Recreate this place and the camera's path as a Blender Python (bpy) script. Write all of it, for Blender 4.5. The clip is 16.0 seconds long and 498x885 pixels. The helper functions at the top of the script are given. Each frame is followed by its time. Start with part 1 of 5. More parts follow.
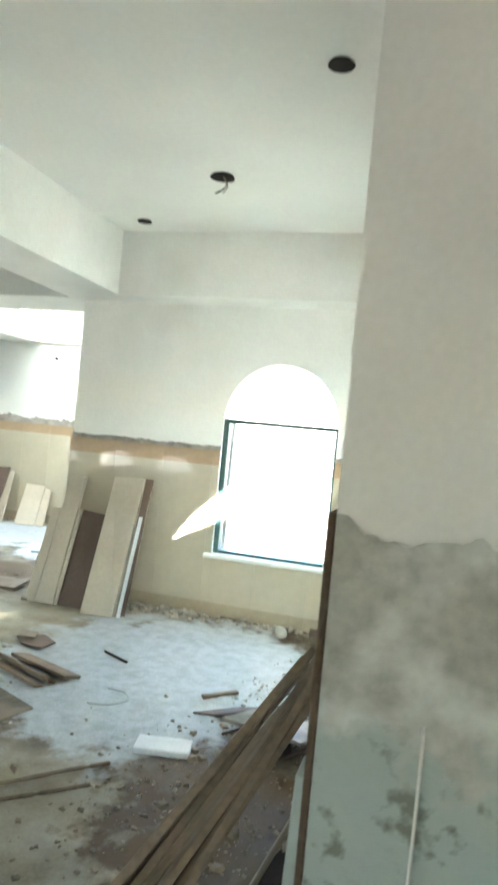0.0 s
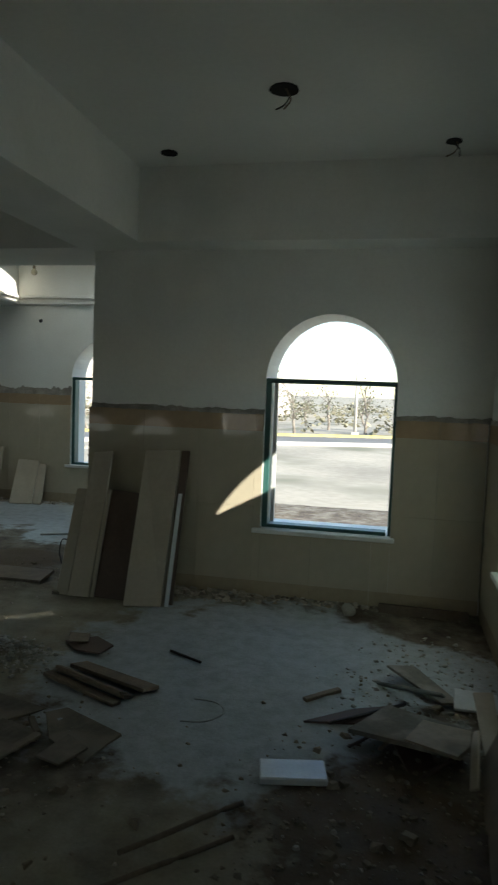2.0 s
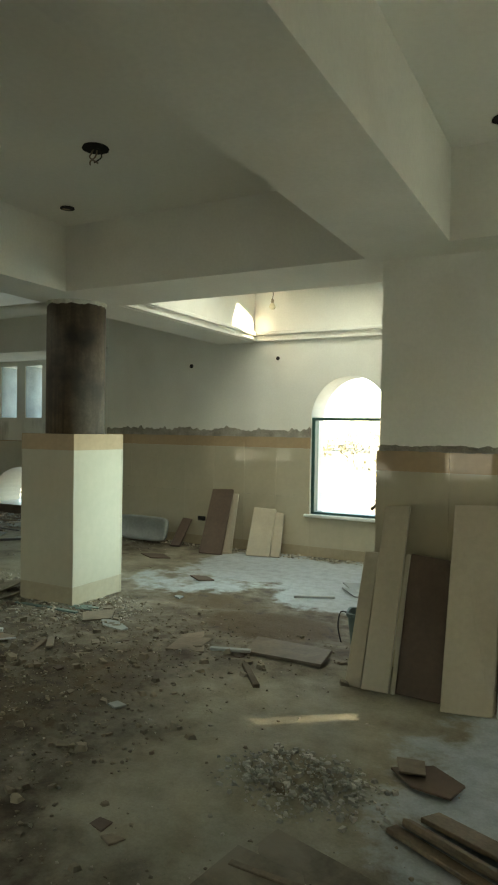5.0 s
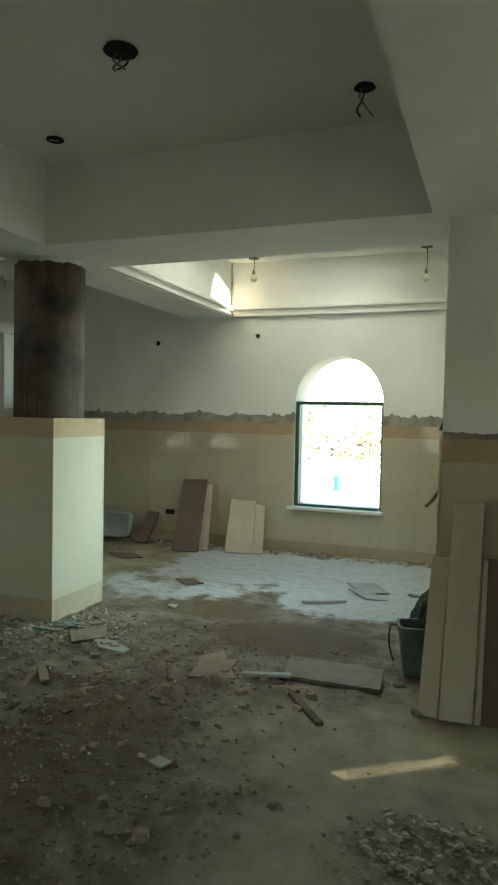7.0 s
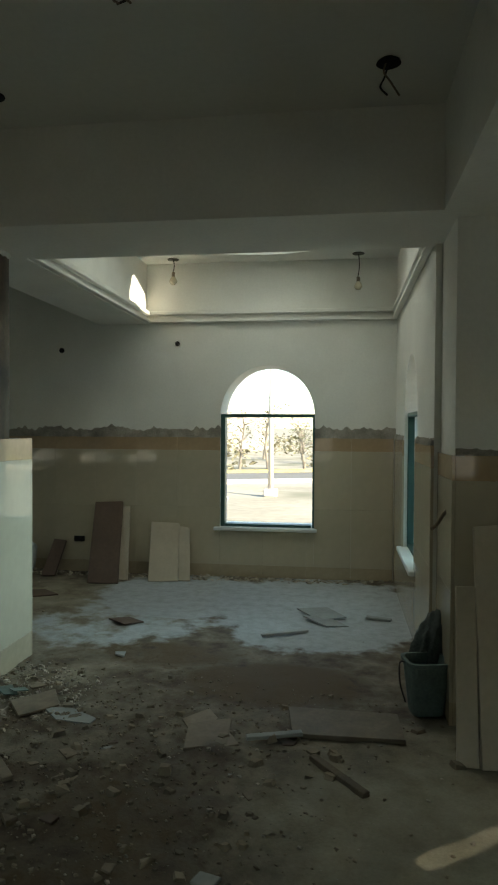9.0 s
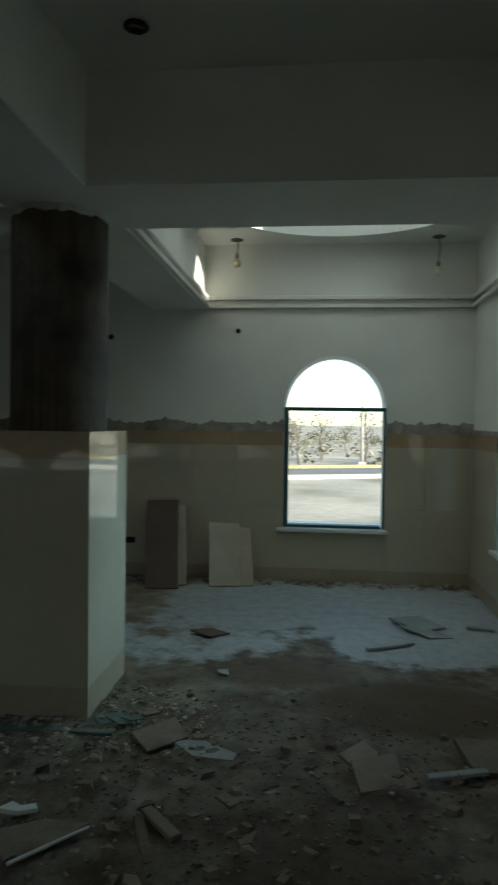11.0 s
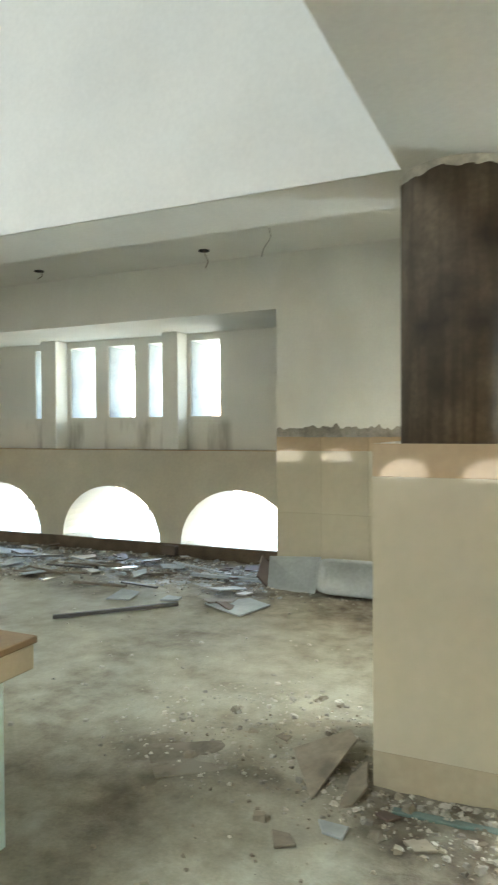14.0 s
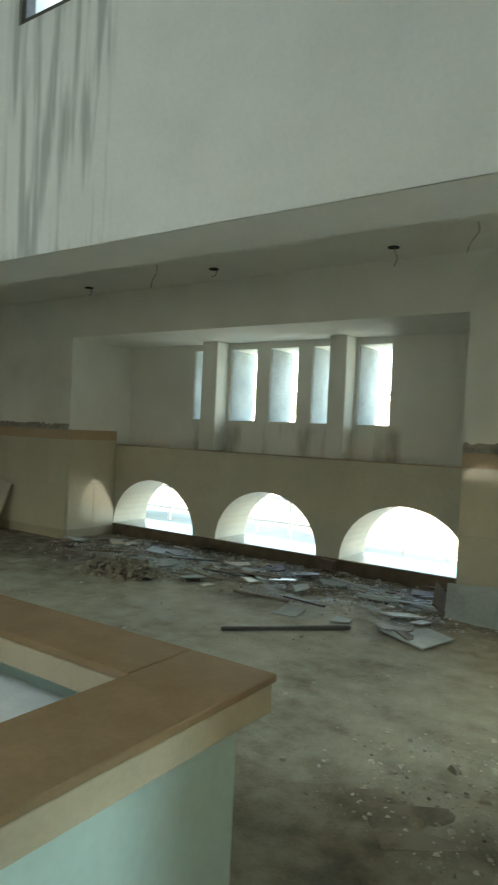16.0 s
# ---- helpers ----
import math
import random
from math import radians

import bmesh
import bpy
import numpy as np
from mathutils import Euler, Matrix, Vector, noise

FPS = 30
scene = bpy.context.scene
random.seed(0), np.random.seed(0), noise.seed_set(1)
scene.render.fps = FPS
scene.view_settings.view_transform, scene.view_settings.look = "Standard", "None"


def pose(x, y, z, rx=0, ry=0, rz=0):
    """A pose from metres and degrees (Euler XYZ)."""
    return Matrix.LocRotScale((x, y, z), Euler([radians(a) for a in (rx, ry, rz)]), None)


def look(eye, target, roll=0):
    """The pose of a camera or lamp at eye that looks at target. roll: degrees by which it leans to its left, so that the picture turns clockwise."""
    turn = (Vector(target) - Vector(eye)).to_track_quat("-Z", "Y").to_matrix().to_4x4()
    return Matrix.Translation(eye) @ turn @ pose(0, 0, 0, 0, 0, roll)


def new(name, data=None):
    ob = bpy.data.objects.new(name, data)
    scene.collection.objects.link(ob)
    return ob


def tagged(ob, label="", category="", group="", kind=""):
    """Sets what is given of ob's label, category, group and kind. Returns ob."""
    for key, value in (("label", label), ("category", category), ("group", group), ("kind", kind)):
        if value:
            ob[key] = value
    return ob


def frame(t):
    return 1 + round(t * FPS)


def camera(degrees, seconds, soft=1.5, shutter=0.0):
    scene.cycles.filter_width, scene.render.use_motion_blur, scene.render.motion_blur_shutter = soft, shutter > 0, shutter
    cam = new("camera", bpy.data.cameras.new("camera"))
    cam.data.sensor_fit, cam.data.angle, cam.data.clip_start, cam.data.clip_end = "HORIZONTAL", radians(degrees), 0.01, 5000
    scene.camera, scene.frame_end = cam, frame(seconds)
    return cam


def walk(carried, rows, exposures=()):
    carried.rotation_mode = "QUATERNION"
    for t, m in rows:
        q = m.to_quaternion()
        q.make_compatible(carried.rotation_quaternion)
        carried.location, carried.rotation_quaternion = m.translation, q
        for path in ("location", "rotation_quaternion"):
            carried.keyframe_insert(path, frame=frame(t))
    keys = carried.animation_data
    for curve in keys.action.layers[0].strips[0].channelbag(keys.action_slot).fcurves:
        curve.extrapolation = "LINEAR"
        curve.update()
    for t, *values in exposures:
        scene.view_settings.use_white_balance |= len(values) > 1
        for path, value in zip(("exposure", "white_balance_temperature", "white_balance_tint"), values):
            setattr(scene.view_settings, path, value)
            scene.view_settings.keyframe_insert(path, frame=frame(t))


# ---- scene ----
cam = camera(41.1, 16.0, 2.0, 0.4)
PATH = [
    (0, (0.309, -0.737, 1.587), (-0.227, 1.19, 1.568), 5.3),
    (0.5, (0.039, -0.682, 1.614), (-0.384, 1.261, 1.396), 4.7),
    (1, (-0.142, -0.613, 1.546), (-0.614, 1.318, 1.331), 5.0),
    (1.5, (-0.348, -0.525, 1.517), (-0.717, 1.44, 1.468), 1.9),
    (2, (-0.52, -0.335, 1.598), (-0.926, 1.618, 1.45), 2.1),
    (2.5, (-0.735, -0.225, 1.571), (-1.269, 1.697, 1.428), 3.2),
    (3, (-0.973, -0.129, 1.556), (-1.554, 1.784, 1.514), 2.3),
    (3.5, (-1.192, 0.051, 1.548), (-1.873, 1.924, 1.375), 1.6),
    (4, (-1.353, 0.182, 1.539), (-2.158, 2.007, 1.388), 0.4),
    (4.5, (-1.551, 0.343, 1.58), (-2.421, 2.143, 1.547), 0.6),
    (4.7, (-1.566, 0.369, 1.568), (-2.501, 2.136, 1.534), 0.8),
    (7, (-2.617, 0.77, 1.54), (-3.312, 2.644, 1.463), 1.2),
    (7.5, (-2.862, 0.863, 1.523), (-3.456, 2.772, 1.468), -0.6),
    (8, (-3.072, 0.929, 1.545), (-3.636, 2.847, 1.474), 2.2),
    (8.5, (-3.294, 1.015, 1.572), (-3.707, 2.971, 1.55), 2.9),
    (8.7, (-3.37, 1.055, 1.578), (-3.708, 3.026, 1.532), 1.4),
    (10.8, (-4.385, 1.424, 1.556), (-4.523, 3.419, 1.524), -0.8),
    (11, (-4.444, 1.465, 1.552), (-4.647, 3.454, 1.497), 0.8),
    (11.5, (-4.605, 1.495, 1.537), (-4.981, 3.458, 1.471), 2.5),
    (12, (-4.818, 1.602, 1.543), (-5.141, 3.574, 1.467), 1.8),
    (12.5, (-4.964, 1.678, 1.564), (-5.436, 3.618, 1.448), 0.5),
    (13, (-5.131, 1.749, 1.573), (-5.701, 3.663, 1.469), 0.4),
    (13.5, (-5.288, 1.836, 1.541), (-5.99, 3.709, 1.548), -0.5),
    (14, (-5.527, 1.946, 1.574), (-6.351, 3.768, 1.529), -0.4),
    (14.5, (-5.684, 2.046, 1.571), (-6.671, 3.785, 1.519), 1.5),
    (15, (-5.91, 2.075, 1.523), (-6.976, 3.767, 1.553), 1.5),
    (15.5, (-6.061, 2.05, 1.554), (-7.103, 3.757, 1.562), 1.8),
    (16, (-6.174, 2.053, 1.574), (-7.312, 3.698, 1.543), 2.6),
]
walk(cam, [(t, look(eye, target, roll)) for t, eye, target, roll in PATH],
     [(0, 4.84, 6774, 9.9), (0.3, 4.32, 7296, 6.7), (0.6, 3.65, 7531, 6.5), (1, 2.95, 7715, 7.7), (1.5, 2.30, 7177, 0.5), (2, 1.22, 6684, 5.2), (2.5, 1.35, 6998, 4.9), (3, 1.90, 7331, 8.6), (3.5, 2.65, 7715, 2.3), (4, 3.17, 8491, 1.7), (4.5, 3.00, 8751, 2.3), (7, 2.68, 8005, -0.7), (7.5, 2.62, 7847, 0.1), (8, 2.58, 7898, 1.8), (8.5, 2.08, 7843, 2.6), (11, 0.95, 6572, -0.6), (11.5, 1.50, 6488, -1.7), (12, 2.87, 7384, 4.2), (12.5, 3.18, 8025, 4.6), (13, 4.50, 7842, 11.9), (13.5, 4.53, 7806, 12.6), (14, 4.62, 8020, 12.8), (14.5, 4.23, 7797, 8.9), (15, 3.82, 8072, 7.1), (15.5, 3.55, 8145, 6.6), (16, 3.47, 8193, 2.2)])

# ---- world, sun, exposure ----
SUN_DIR = Vector((-1.0, 0.685, -0.53)).normalized()
world = bpy.data.worlds.new("sky")
scene.world = world
world.use_nodes = True
_sky = world.node_tree.nodes.new("ShaderNodeTexSky")
_sky.sky_type = 'NISHITA'
_sky.sun_disc = False
_sky.dust_density, _sky.ozone_density = 0.3, 3.0
_sky.sun_elevation = math.asin(-SUN_DIR.z)
_sky.sun_rotation = math.atan2(-SUN_DIR.x, -SUN_DIR.y)
_bg = world.node_tree.nodes["Background"]
world.node_tree.links.new(_sky.outputs[0], _bg.inputs[0])
_bg.inputs[1].default_value = 0.15
_sun = new("sun", bpy.data.lights.new("sun", 'SUN'))
_sun.data.energy, _sun.data.angle, _sun.data.color = 4.7, radians(0.5), (1.0, 0.96, 0.89)
_sun.matrix_world = look((0, 0, 20), Vector((0, 0, 20)) + SUN_DIR)


def area_lamp(name, eye, target, width, height, power, color=(0.86, 0.93, 1.0)):
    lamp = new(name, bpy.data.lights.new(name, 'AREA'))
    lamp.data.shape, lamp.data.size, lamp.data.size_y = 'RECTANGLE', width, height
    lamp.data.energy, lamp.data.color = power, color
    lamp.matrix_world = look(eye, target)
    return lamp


# unseen lamp added under the closed hall roof to stand for sky light
area_lamp("hall_fill_light", (-10.5, -1.0, 6.5), (-10.5, -1.0, 0), 4.0, 4.0, 27, (0.60, 0.80, 1.0))
# lamp added under the dome's crown, fills the bay with extra sky light
area_lamp("dome_fill_light", (-4.26, 6.66, 4.75), (-4.26, 6.66, 0), 1.4, 1.4, 7.0, (0.84, 0.94, 1.0))
# sky light through the row of slots over the recess
area_lamp("slot_light", (-10.63, 9.80, 2.19), (-10.63, 0, 1.2), 2.9, 0.95, 2.6, (0.66, 0.91, 1.0))
# sky light in the opening of the dusty side window
area_lamp("side_window_light", (-2.86, 6.65, 1.15), (-5.6, 5.1, 0.75), 0.85, 1.1, 5.6, (0.48, 0.76, 1.0)).data.spread = radians(60)


# ---- materials ----
def mat(name, color, rough=0.8, vary=0.25, scale=6.0, fine=60.0, bump=0.15, dist=0.01, metal=0.0, spec=0.5,
        stain=None, stain_scale=1.2, stain_at=(0.5, 0.7), island=0.0, objvar=0.0):
    """Principled surface: base colour varied at two scales, optional stains, fine relief."""
    m = bpy.data.materials.new(name)
    m.use_nodes = True
    nt = m.node_tree
    n, l = nt.nodes, nt.links
    b = n["Principled BSDF"]
    b.inputs["Roughness"].default_value = rough
    b.inputs["Metallic"].default_value = metal
    b.inputs["Specular IOR Level"].default_value = spec
    tc = n.new("ShaderNodeTexCoord")

    def noise_tex(s, detail=5.0):
        t = n.new("ShaderNodeTexNoise")
        t.inputs["Scale"].default_value, t.inputs["Detail"].default_value = s, detail
        l.new(tc.outputs["Object"], t.inputs["Vector"])
        return t

    def mapped(src, a, c, lo, hi):
        r = n.new("ShaderNodeMapRange")
        r.inputs[1].default_value, r.inputs[2].default_value, r.inputs[3].default_value, r.inputs[4].default_value = a, c, lo, hi
        l.new(src, r.inputs[0])
        return r.outputs[0]
    big, small = noise_tex(scale), noise_tex(fine, 3.0)
    v = n.new("ShaderNodeMath")
    v.operation = 'MULTIPLY'
    l.new(mapped(big.outputs[0], 0.3, 0.7, 1 - vary, 1 + vary), v.inputs[0])
    l.new(mapped(small.outputs[0], 0.3, 0.7, 1 - vary * 0.5, 1 + vary * 0.5), v.inputs[1])
    val = v.outputs[0]
    if objvar:
        oi = n.new("ShaderNodeObjectInfo")
        k = n.new("ShaderNodeMath")
        k.operation = 'MULTIPLY'
        l.new(mapped(oi.outputs["Random"], 0, 1, 1 - objvar, 1 + objvar), k.inputs[0])
        l.new(val, k.inputs[1])
        val = k.outputs[0]
    if island:
        g = n.new("ShaderNodeNewGeometry")
        k = n.new("ShaderNodeMath")
        k.operation = 'MULTIPLY'
        l.new(mapped(g.outputs["Random Per Island"], 0, 1, 1 - island, 1 + island), k.inputs[0])
        l.new(val, k.inputs[1])
        val = k.outputs[0]
    mix = n.new("ShaderNodeMix")
    mix.data_type, mix.blend_type = 'RGBA', 'MULTIPLY'
    mix.inputs[0].default_value = 1.0
    mix.inputs[6].default_value = (*color, 1)
    comb = n.new("ShaderNodeCombineColor")
    for i in range(3):
        l.new(val, comb.inputs[i])
    l.new(comb.outputs[0], mix.inputs[7])
    out = mix.outputs[2]
    if stain:
        st = noise_tex(stain_scale, 8.0)
        s2 = n.new("ShaderNodeMix")
        s2.data_type = 'RGBA'
        l.new(mapped(st.outputs[0], stain_at[0], stain_at[1], 0, 1), s2.inputs[0])
        l.new(out, s2.inputs[6])
        s2.inputs[7].default_value = (*stain, 1)
        out = s2.outputs[2]
    l.new(out, b.inputs["Base Color"])
    if bump:
        bp = n.new("ShaderNodeBump")
        bp.inputs["Strength"].default_value, bp.inputs["Distance"].default_value = bump, dist
        l.new(small.outputs[0], bp.inputs["Height"])
        l.new(bp.outputs[0], b.inputs["Normal"])
    return m


PLASTER = mat("white_plaster", (0.80, 0.79, 0.74), 0.9, 0.05, 1.6, 45, 0.12, 0.006, stain=(0.66, 0.64, 0.58), stain_scale=0.9, stain_at=(0.55, 0.8))
CEILING = mat("ceiling_paint", (0.79, 0.78, 0.73), 0.95, 0.04, 1.2, 30, 0.06, 0.004)
TILE = mat("beige_wall_tile", (0.50, 0.44, 0.33), 0.045, 0.05, 1.5, 14, 0.006, 0.002, objvar=0.025)
BORDER = mat("tan_border_tile", (0.43, 0.305, 0.19), 0.045, 0.08, 3.0, 25, 0.006, 0.002, objvar=0.03)
BASEROW = mat("beige_skirting_tile", (0.43, 0.355, 0.25), 0.06, 0.08, 3.0, 25, 0.006, 0.002, objvar=0.03)
MORTAR = mat("cement_mortar", (0.30, 0.27, 0.23), 0.95, 0.3, 9, 70, 0.6, 0.02)
GROUT = mat("tile_bed_cement", (0.40, 0.34, 0.26), 0.95, 0.15, 9, 70, 0.3, 0.01)
ALU = mat("green_painted_aluminium", (0.03, 0.10, 0.09), 0.4, 0.1, 8, 60, 0.05, 0.002)
SILL = mat("white_marble_sill", (0.75, 0.74, 0.70), 0.3, 0.06, 5, 40, 0.03, 0.002)
SCAR = mat("scraped_brown_column", (0.125, 0.092, 0.062), 0.85, 0.3, 3, 40, 0.18, 0.006, stain=(0.04, 0.03, 0.024), stain_scale=2.2, stain_at=(0.5, 0.68))
MARBLE = mat("beige_stone_slab", (0.50, 0.43, 0.33), 0.35, 0.08, 3, 30, 0.05, 0.003, objvar=0.08)
BROWNSLAB = mat("brown_stone_slab", (0.13, 0.085, 0.062), 0.6, 0.15, 3, 30, 0.05, 0.003)
WOOD = mat("weathered_timber", (0.20, 0.152, 0.106), 0.8, 0.3, 5, 60, 0.4, 0.006, objvar=0.25)
CHIP = mat("broken_tile_chip", (0.40, 0.355, 0.285), 0.6, 0.15, 6, 50, 0.2, 0.004, island=0.45)
PIECE = mat("broken_tile_piece", (0.26, 0.21, 0.152), 0.6, 0.25, 4, 40, 0.2, 0.004, objvar=0.25, stain=(0.16, 0.125, 0.088), stain_scale=3.5, stain_at=(0.5, 0.66))
SUNK = mat("dirt_caked_board", (0.20, 0.165, 0.12), 0.9, 0.35, 3, 40, 0.4, 0.008, stain=(0.27, 0.235, 0.18), stain_scale=4.0, stain_at=(0.45, 0.6))
# near-black maroon for the shade under the leaning timbers
TIMBER_SHADE = mat("timber_shade", (0.022, 0.013, 0.010), 0.95, 0.3, 5, 40, 0.3, 0.005, spec=0.15)
# blue-grey that carries the shade of the slot sides
SLOT_SHADE = mat("slot_shade_grey", (0.27, 0.30, 0.32), 0.9, 0.2, 3, 40, 0.2, 0.005)
BOARD = mat("grimy_board", (0.19, 0.172, 0.142), 0.9, 0.3, 4, 40, 0.25, 0.005, objvar=0.15, stain=(0.30, 0.28, 0.24), stain_scale=5.0, stain_at=(0.5, 0.66))
GREYCHIP = mat("grey_plaster_chip", (0.41, 0.395, 0.345), 0.9, 0.15, 6, 50, 0.2, 0.004, island=0.3)
METAL = mat("dark_metal", (0.10, 0.09, 0.08), 0.5, 0.2, 8, 60, 0.1, 0.003, metal=0.6)
CABLE = mat("black_cable", (0.03, 0.025, 0.02), 0.6, 0.2, 8, 60, 0.05, 0.002)
HOLE = mat("dark_ceiling_void", (0.015, 0.012, 0.01), 0.95, 0.2, 8, 60, 0.1, 0.003)
WHITEBOX = mat("white_glazed_strip", (0.75, 0.77, 0.78), 0.25, 0.08, 8, 60, 0.03, 0.002)
COUNTER = mat("tan_counter_stone", (0.30, 0.19, 0.105), 0.12, 0.1, 5, 60, 0.02, 0.002)
COUNTER_EDGE = mat("cream_counter_edge", (0.53, 0.43, 0.30), 0.25, 0.08, 5, 60, 0.02, 0.002)
PALE = mat("pale_green_marble", (0.50, 0.62, 0.56), 0.3, 0.06, 3, 30, 0.03, 0.002)


HALL = mat("hall_plaster", (0.78, 0.78, 0.74), 0.9, 0.05, 1.6, 45, 0.1, 0.006)
BEIGEWALL = mat("beige_recess_wall", (0.57, 0.52, 0.415), 0.35, 0.08, 2.0, 30, 0.05, 0.004)
COLLAR = mat("rough_plaster_edge", (0.55, 0.53, 0.47), 0.95, 0.25, 12, 60, 0.6, 0.01)
MOSS = mat("grey_green_marble", (0.36, 0.42, 0.385), 0.55, 0.12, 2.5, 30, 0.1, 0.004, stain=(0.20, 0.225, 0.19), stain_scale=7.0, stain_at=(0.62, 0.70))
BED = mat("stripped_tile_bed", (0.39, 0.385, 0.335), 0.9, 0.22, 3.0, 35, 0.5, 0.012, stain=(0.66, 0.68, 0.63), stain_scale=4.5, stain_at=(0.46, 0.64))


def low_skin(m, top, color):
    """A second skin below an uneven line."""
    n, l = m.node_tree.nodes, m.node_tree.links
    b = n["Principled BSDF"]
    src = b.inputs["Base Color"].links[0].from_socket
    tc = n.new("ShaderNodeTexCoord")
    sep = n.new("ShaderNodeSeparateXYZ")
    l.new(tc.outputs["Object"], sep.inputs[0])
    t = n.new("ShaderNodeTexNoise")
    t.inputs["Scale"].default_value, t.inputs["Detail"].default_value = 6.0, 5.0
    l.new(tc.outputs["Object"], t.inputs["Vector"])
    k = n.new("ShaderNodeMath")
    k.operation, k.inputs[1].default_value = 'MULTIPLY_ADD', 0.55
    l.new(t.outputs[0], k.inputs[0])
    l.new(sep.outputs[2], k.inputs[2])
    r = n.new("ShaderNodeMapRange")
    r.inputs[1].default_value, r.inputs[2].default_value = top + 0.275, top + 0.19
    l.new(k.outputs[0], r.inputs[0])
    spot = n.new("ShaderNodeTexNoise")
    spot.inputs["Scale"].default_value, spot.inputs["Detail"].default_value = 17.0, 3.0
    l.new(tc.outputs["Object"], spot.inputs["Vector"])
    ramp = n.new("ShaderNodeValToRGB")
    ramp.color_ramp.elements[0].position, ramp.color_ramp.elements[0].color = 0.30, (0.20, 0.215, 0.175, 1)
    ramp.color_ramp.elements[1].position, ramp.color_ramp.elements[1].color = 0.42, (*color, 1)
    l.new(spot.outputs[0], ramp.inputs[0])
    mx = n.new("ShaderNodeMix")
    mx.data_type = 'RGBA'
    l.new(r.outputs[0], mx.inputs[0])
    l.new(src, mx.inputs[6])
    l.new(ramp.outputs[0], mx.inputs[7])
    l.new(mx.outputs[2], b.inputs["Base Color"])


low_skin(BED, 1.03, (0.40, 0.455, 0.415))
SAND = mat("pale_sand", (0.43, 0.375, 0.29), 0.95, 0.2, 0.3, 4, 0.2, 0.02, stain=(0.22, 0.21, 0.14), stain_scale=0.25, stain_at=(0.52, 0.68))
ROAD = mat("grey_road", (0.20, 0.19, 0.175), 0.9, 0.1, 0.5, 8, 0.1, 0.01)
YELLOW = mat("faded_yellow_paint", (0.50, 0.42, 0.16), 0.8, 0.2, 2, 20, 0.1)
BARK = mat("tree_bark", (0.26, 0.22, 0.18), 0.95, 0.3, 4, 30, 0.5, 0.02)
LEAF = mat("tree_leaf", (0.17, 0.17, 0.09), 0.7, 0.2, 3, 20, 0.0, island=0.4)
HOUSE = mat("far_house_wall", (0.55, 0.50, 0.44), 0.9, 0.1, 0.5, 8, 0.05)
HOUSEWIN = mat("far_house_window", (0.32, 0.31, 0.30), 0.3, 0.1, 1, 8, 0.0)
FROST = mat("dusty_pane", (0.55, 0.60, 0.58), 0.5, 0.1, 4, 30, 0.05, 0.003)
STILE = mat("pale_sash_stile", (0.62, 0.62, 0.60), 0.4, 0.05, 4, 30, 0.02, 0.002)
BAG = mat("dull_green_plastic", (0.115, 0.165, 0.16), 0.6, 0.3, 6, 60, 0.5, 0.01)
SACKING = mat("dark_torn_sacking", (0.055, 0.07, 0.066), 0.9, 0.35, 6, 60, 0.6, 0.012)
DARKBROWN = mat("dark_brown_crust", (0.13, 0.09, 0.06), 0.95, 0.3, 6, 60, 0.6, 0.02)
BULB = mat("clear_bulb_glass", (0.75, 0.68, 0.5), 0.15, 0.05, 5, 30, 0.0)
GREENGLASS = mat("green_plastic_scrap", (0.12, 0.18, 0.155), 0.4, 0.2, 6, 50, 0.1, 0.003)
GREYSLAB = mat("grey_stone_sheet", (0.35, 0.365, 0.345), 0.7, 0.15, 3, 30, 0.1, 0.004, objvar=0.15)


def add_streaks(m, x0, x1, tone=(0.24, 0.25, 0.22), strength=0.9, across=7.0, along=0.12, under=None):
    """Rain streaks running down the plaster between two places along x."""
    n, l = m.node_tree.nodes, m.node_tree.links
    b = n["Principled BSDF"]
    src = b.inputs["Base Color"].links[0].from_socket
    tc = n.new("ShaderNodeTexCoord")
    mp = n.new("ShaderNodeMapping")
    mp.inputs["Scale"].default_value = (across, across * 0.3, along)
    l.new(tc.outputs["Object"], mp.inputs["Vector"])
    t = n.new("ShaderNodeTexNoise")
    t.inputs["Scale"].default_value, t.inputs["Detail"].default_value = 1.6, 4.0
    l.new(mp.outputs[0], t.inputs["Vector"])
    r = n.new("ShaderNodeMapRange")
    r.inputs[1].default_value, r.inputs[2].default_value, r.inputs[3].default_value, r.inputs[4].default_value = 0.46, 0.60, 0.0, strength
    l.new(t.outputs[0], r.inputs[0])
    sep = n.new("ShaderNodeSeparateXYZ")
    l.new(tc.outputs["Object"], sep.inputs[0])
    fac = r.outputs[0]
    for a, c in ((x0 - 0.1, x0), (x1 + 0.1, x1)):
        g = n.new("ShaderNodeMapRange")
        g.inputs[1].default_value, g.inputs[2].default_value = a, c
        l.new(sep.outputs[0], g.inputs[0])
        k = n.new("ShaderNodeMath")
        k.operation = 'MULTIPLY'
        l.new(fac, k.inputs[0])
        l.new(g.outputs[0], k.inputs[1])
        fac = k.outputs[0]
    if under:
        g = n.new("ShaderNodeMapRange")
        g.inputs[1].default_value, g.inputs[2].default_value = under, under - 0.12
        l.new(sep.outputs[2], g.inputs[0])
        k = n.new("ShaderNodeMath")
        k.operation = 'MULTIPLY'
        l.new(fac, k.inputs[0])
        l.new(g.outputs[0], k.inputs[1])
        fac = k.outputs[0]
    mx = n.new("ShaderNodeMix")
    mx.data_type = 'RGBA'
    l.new(fac, mx.inputs[0])
    l.new(src, mx.inputs[6])
    mx.inputs[7].default_value = (*tone, 1)
    l.new(mx.outputs[2], b.inputs["Base Color"])


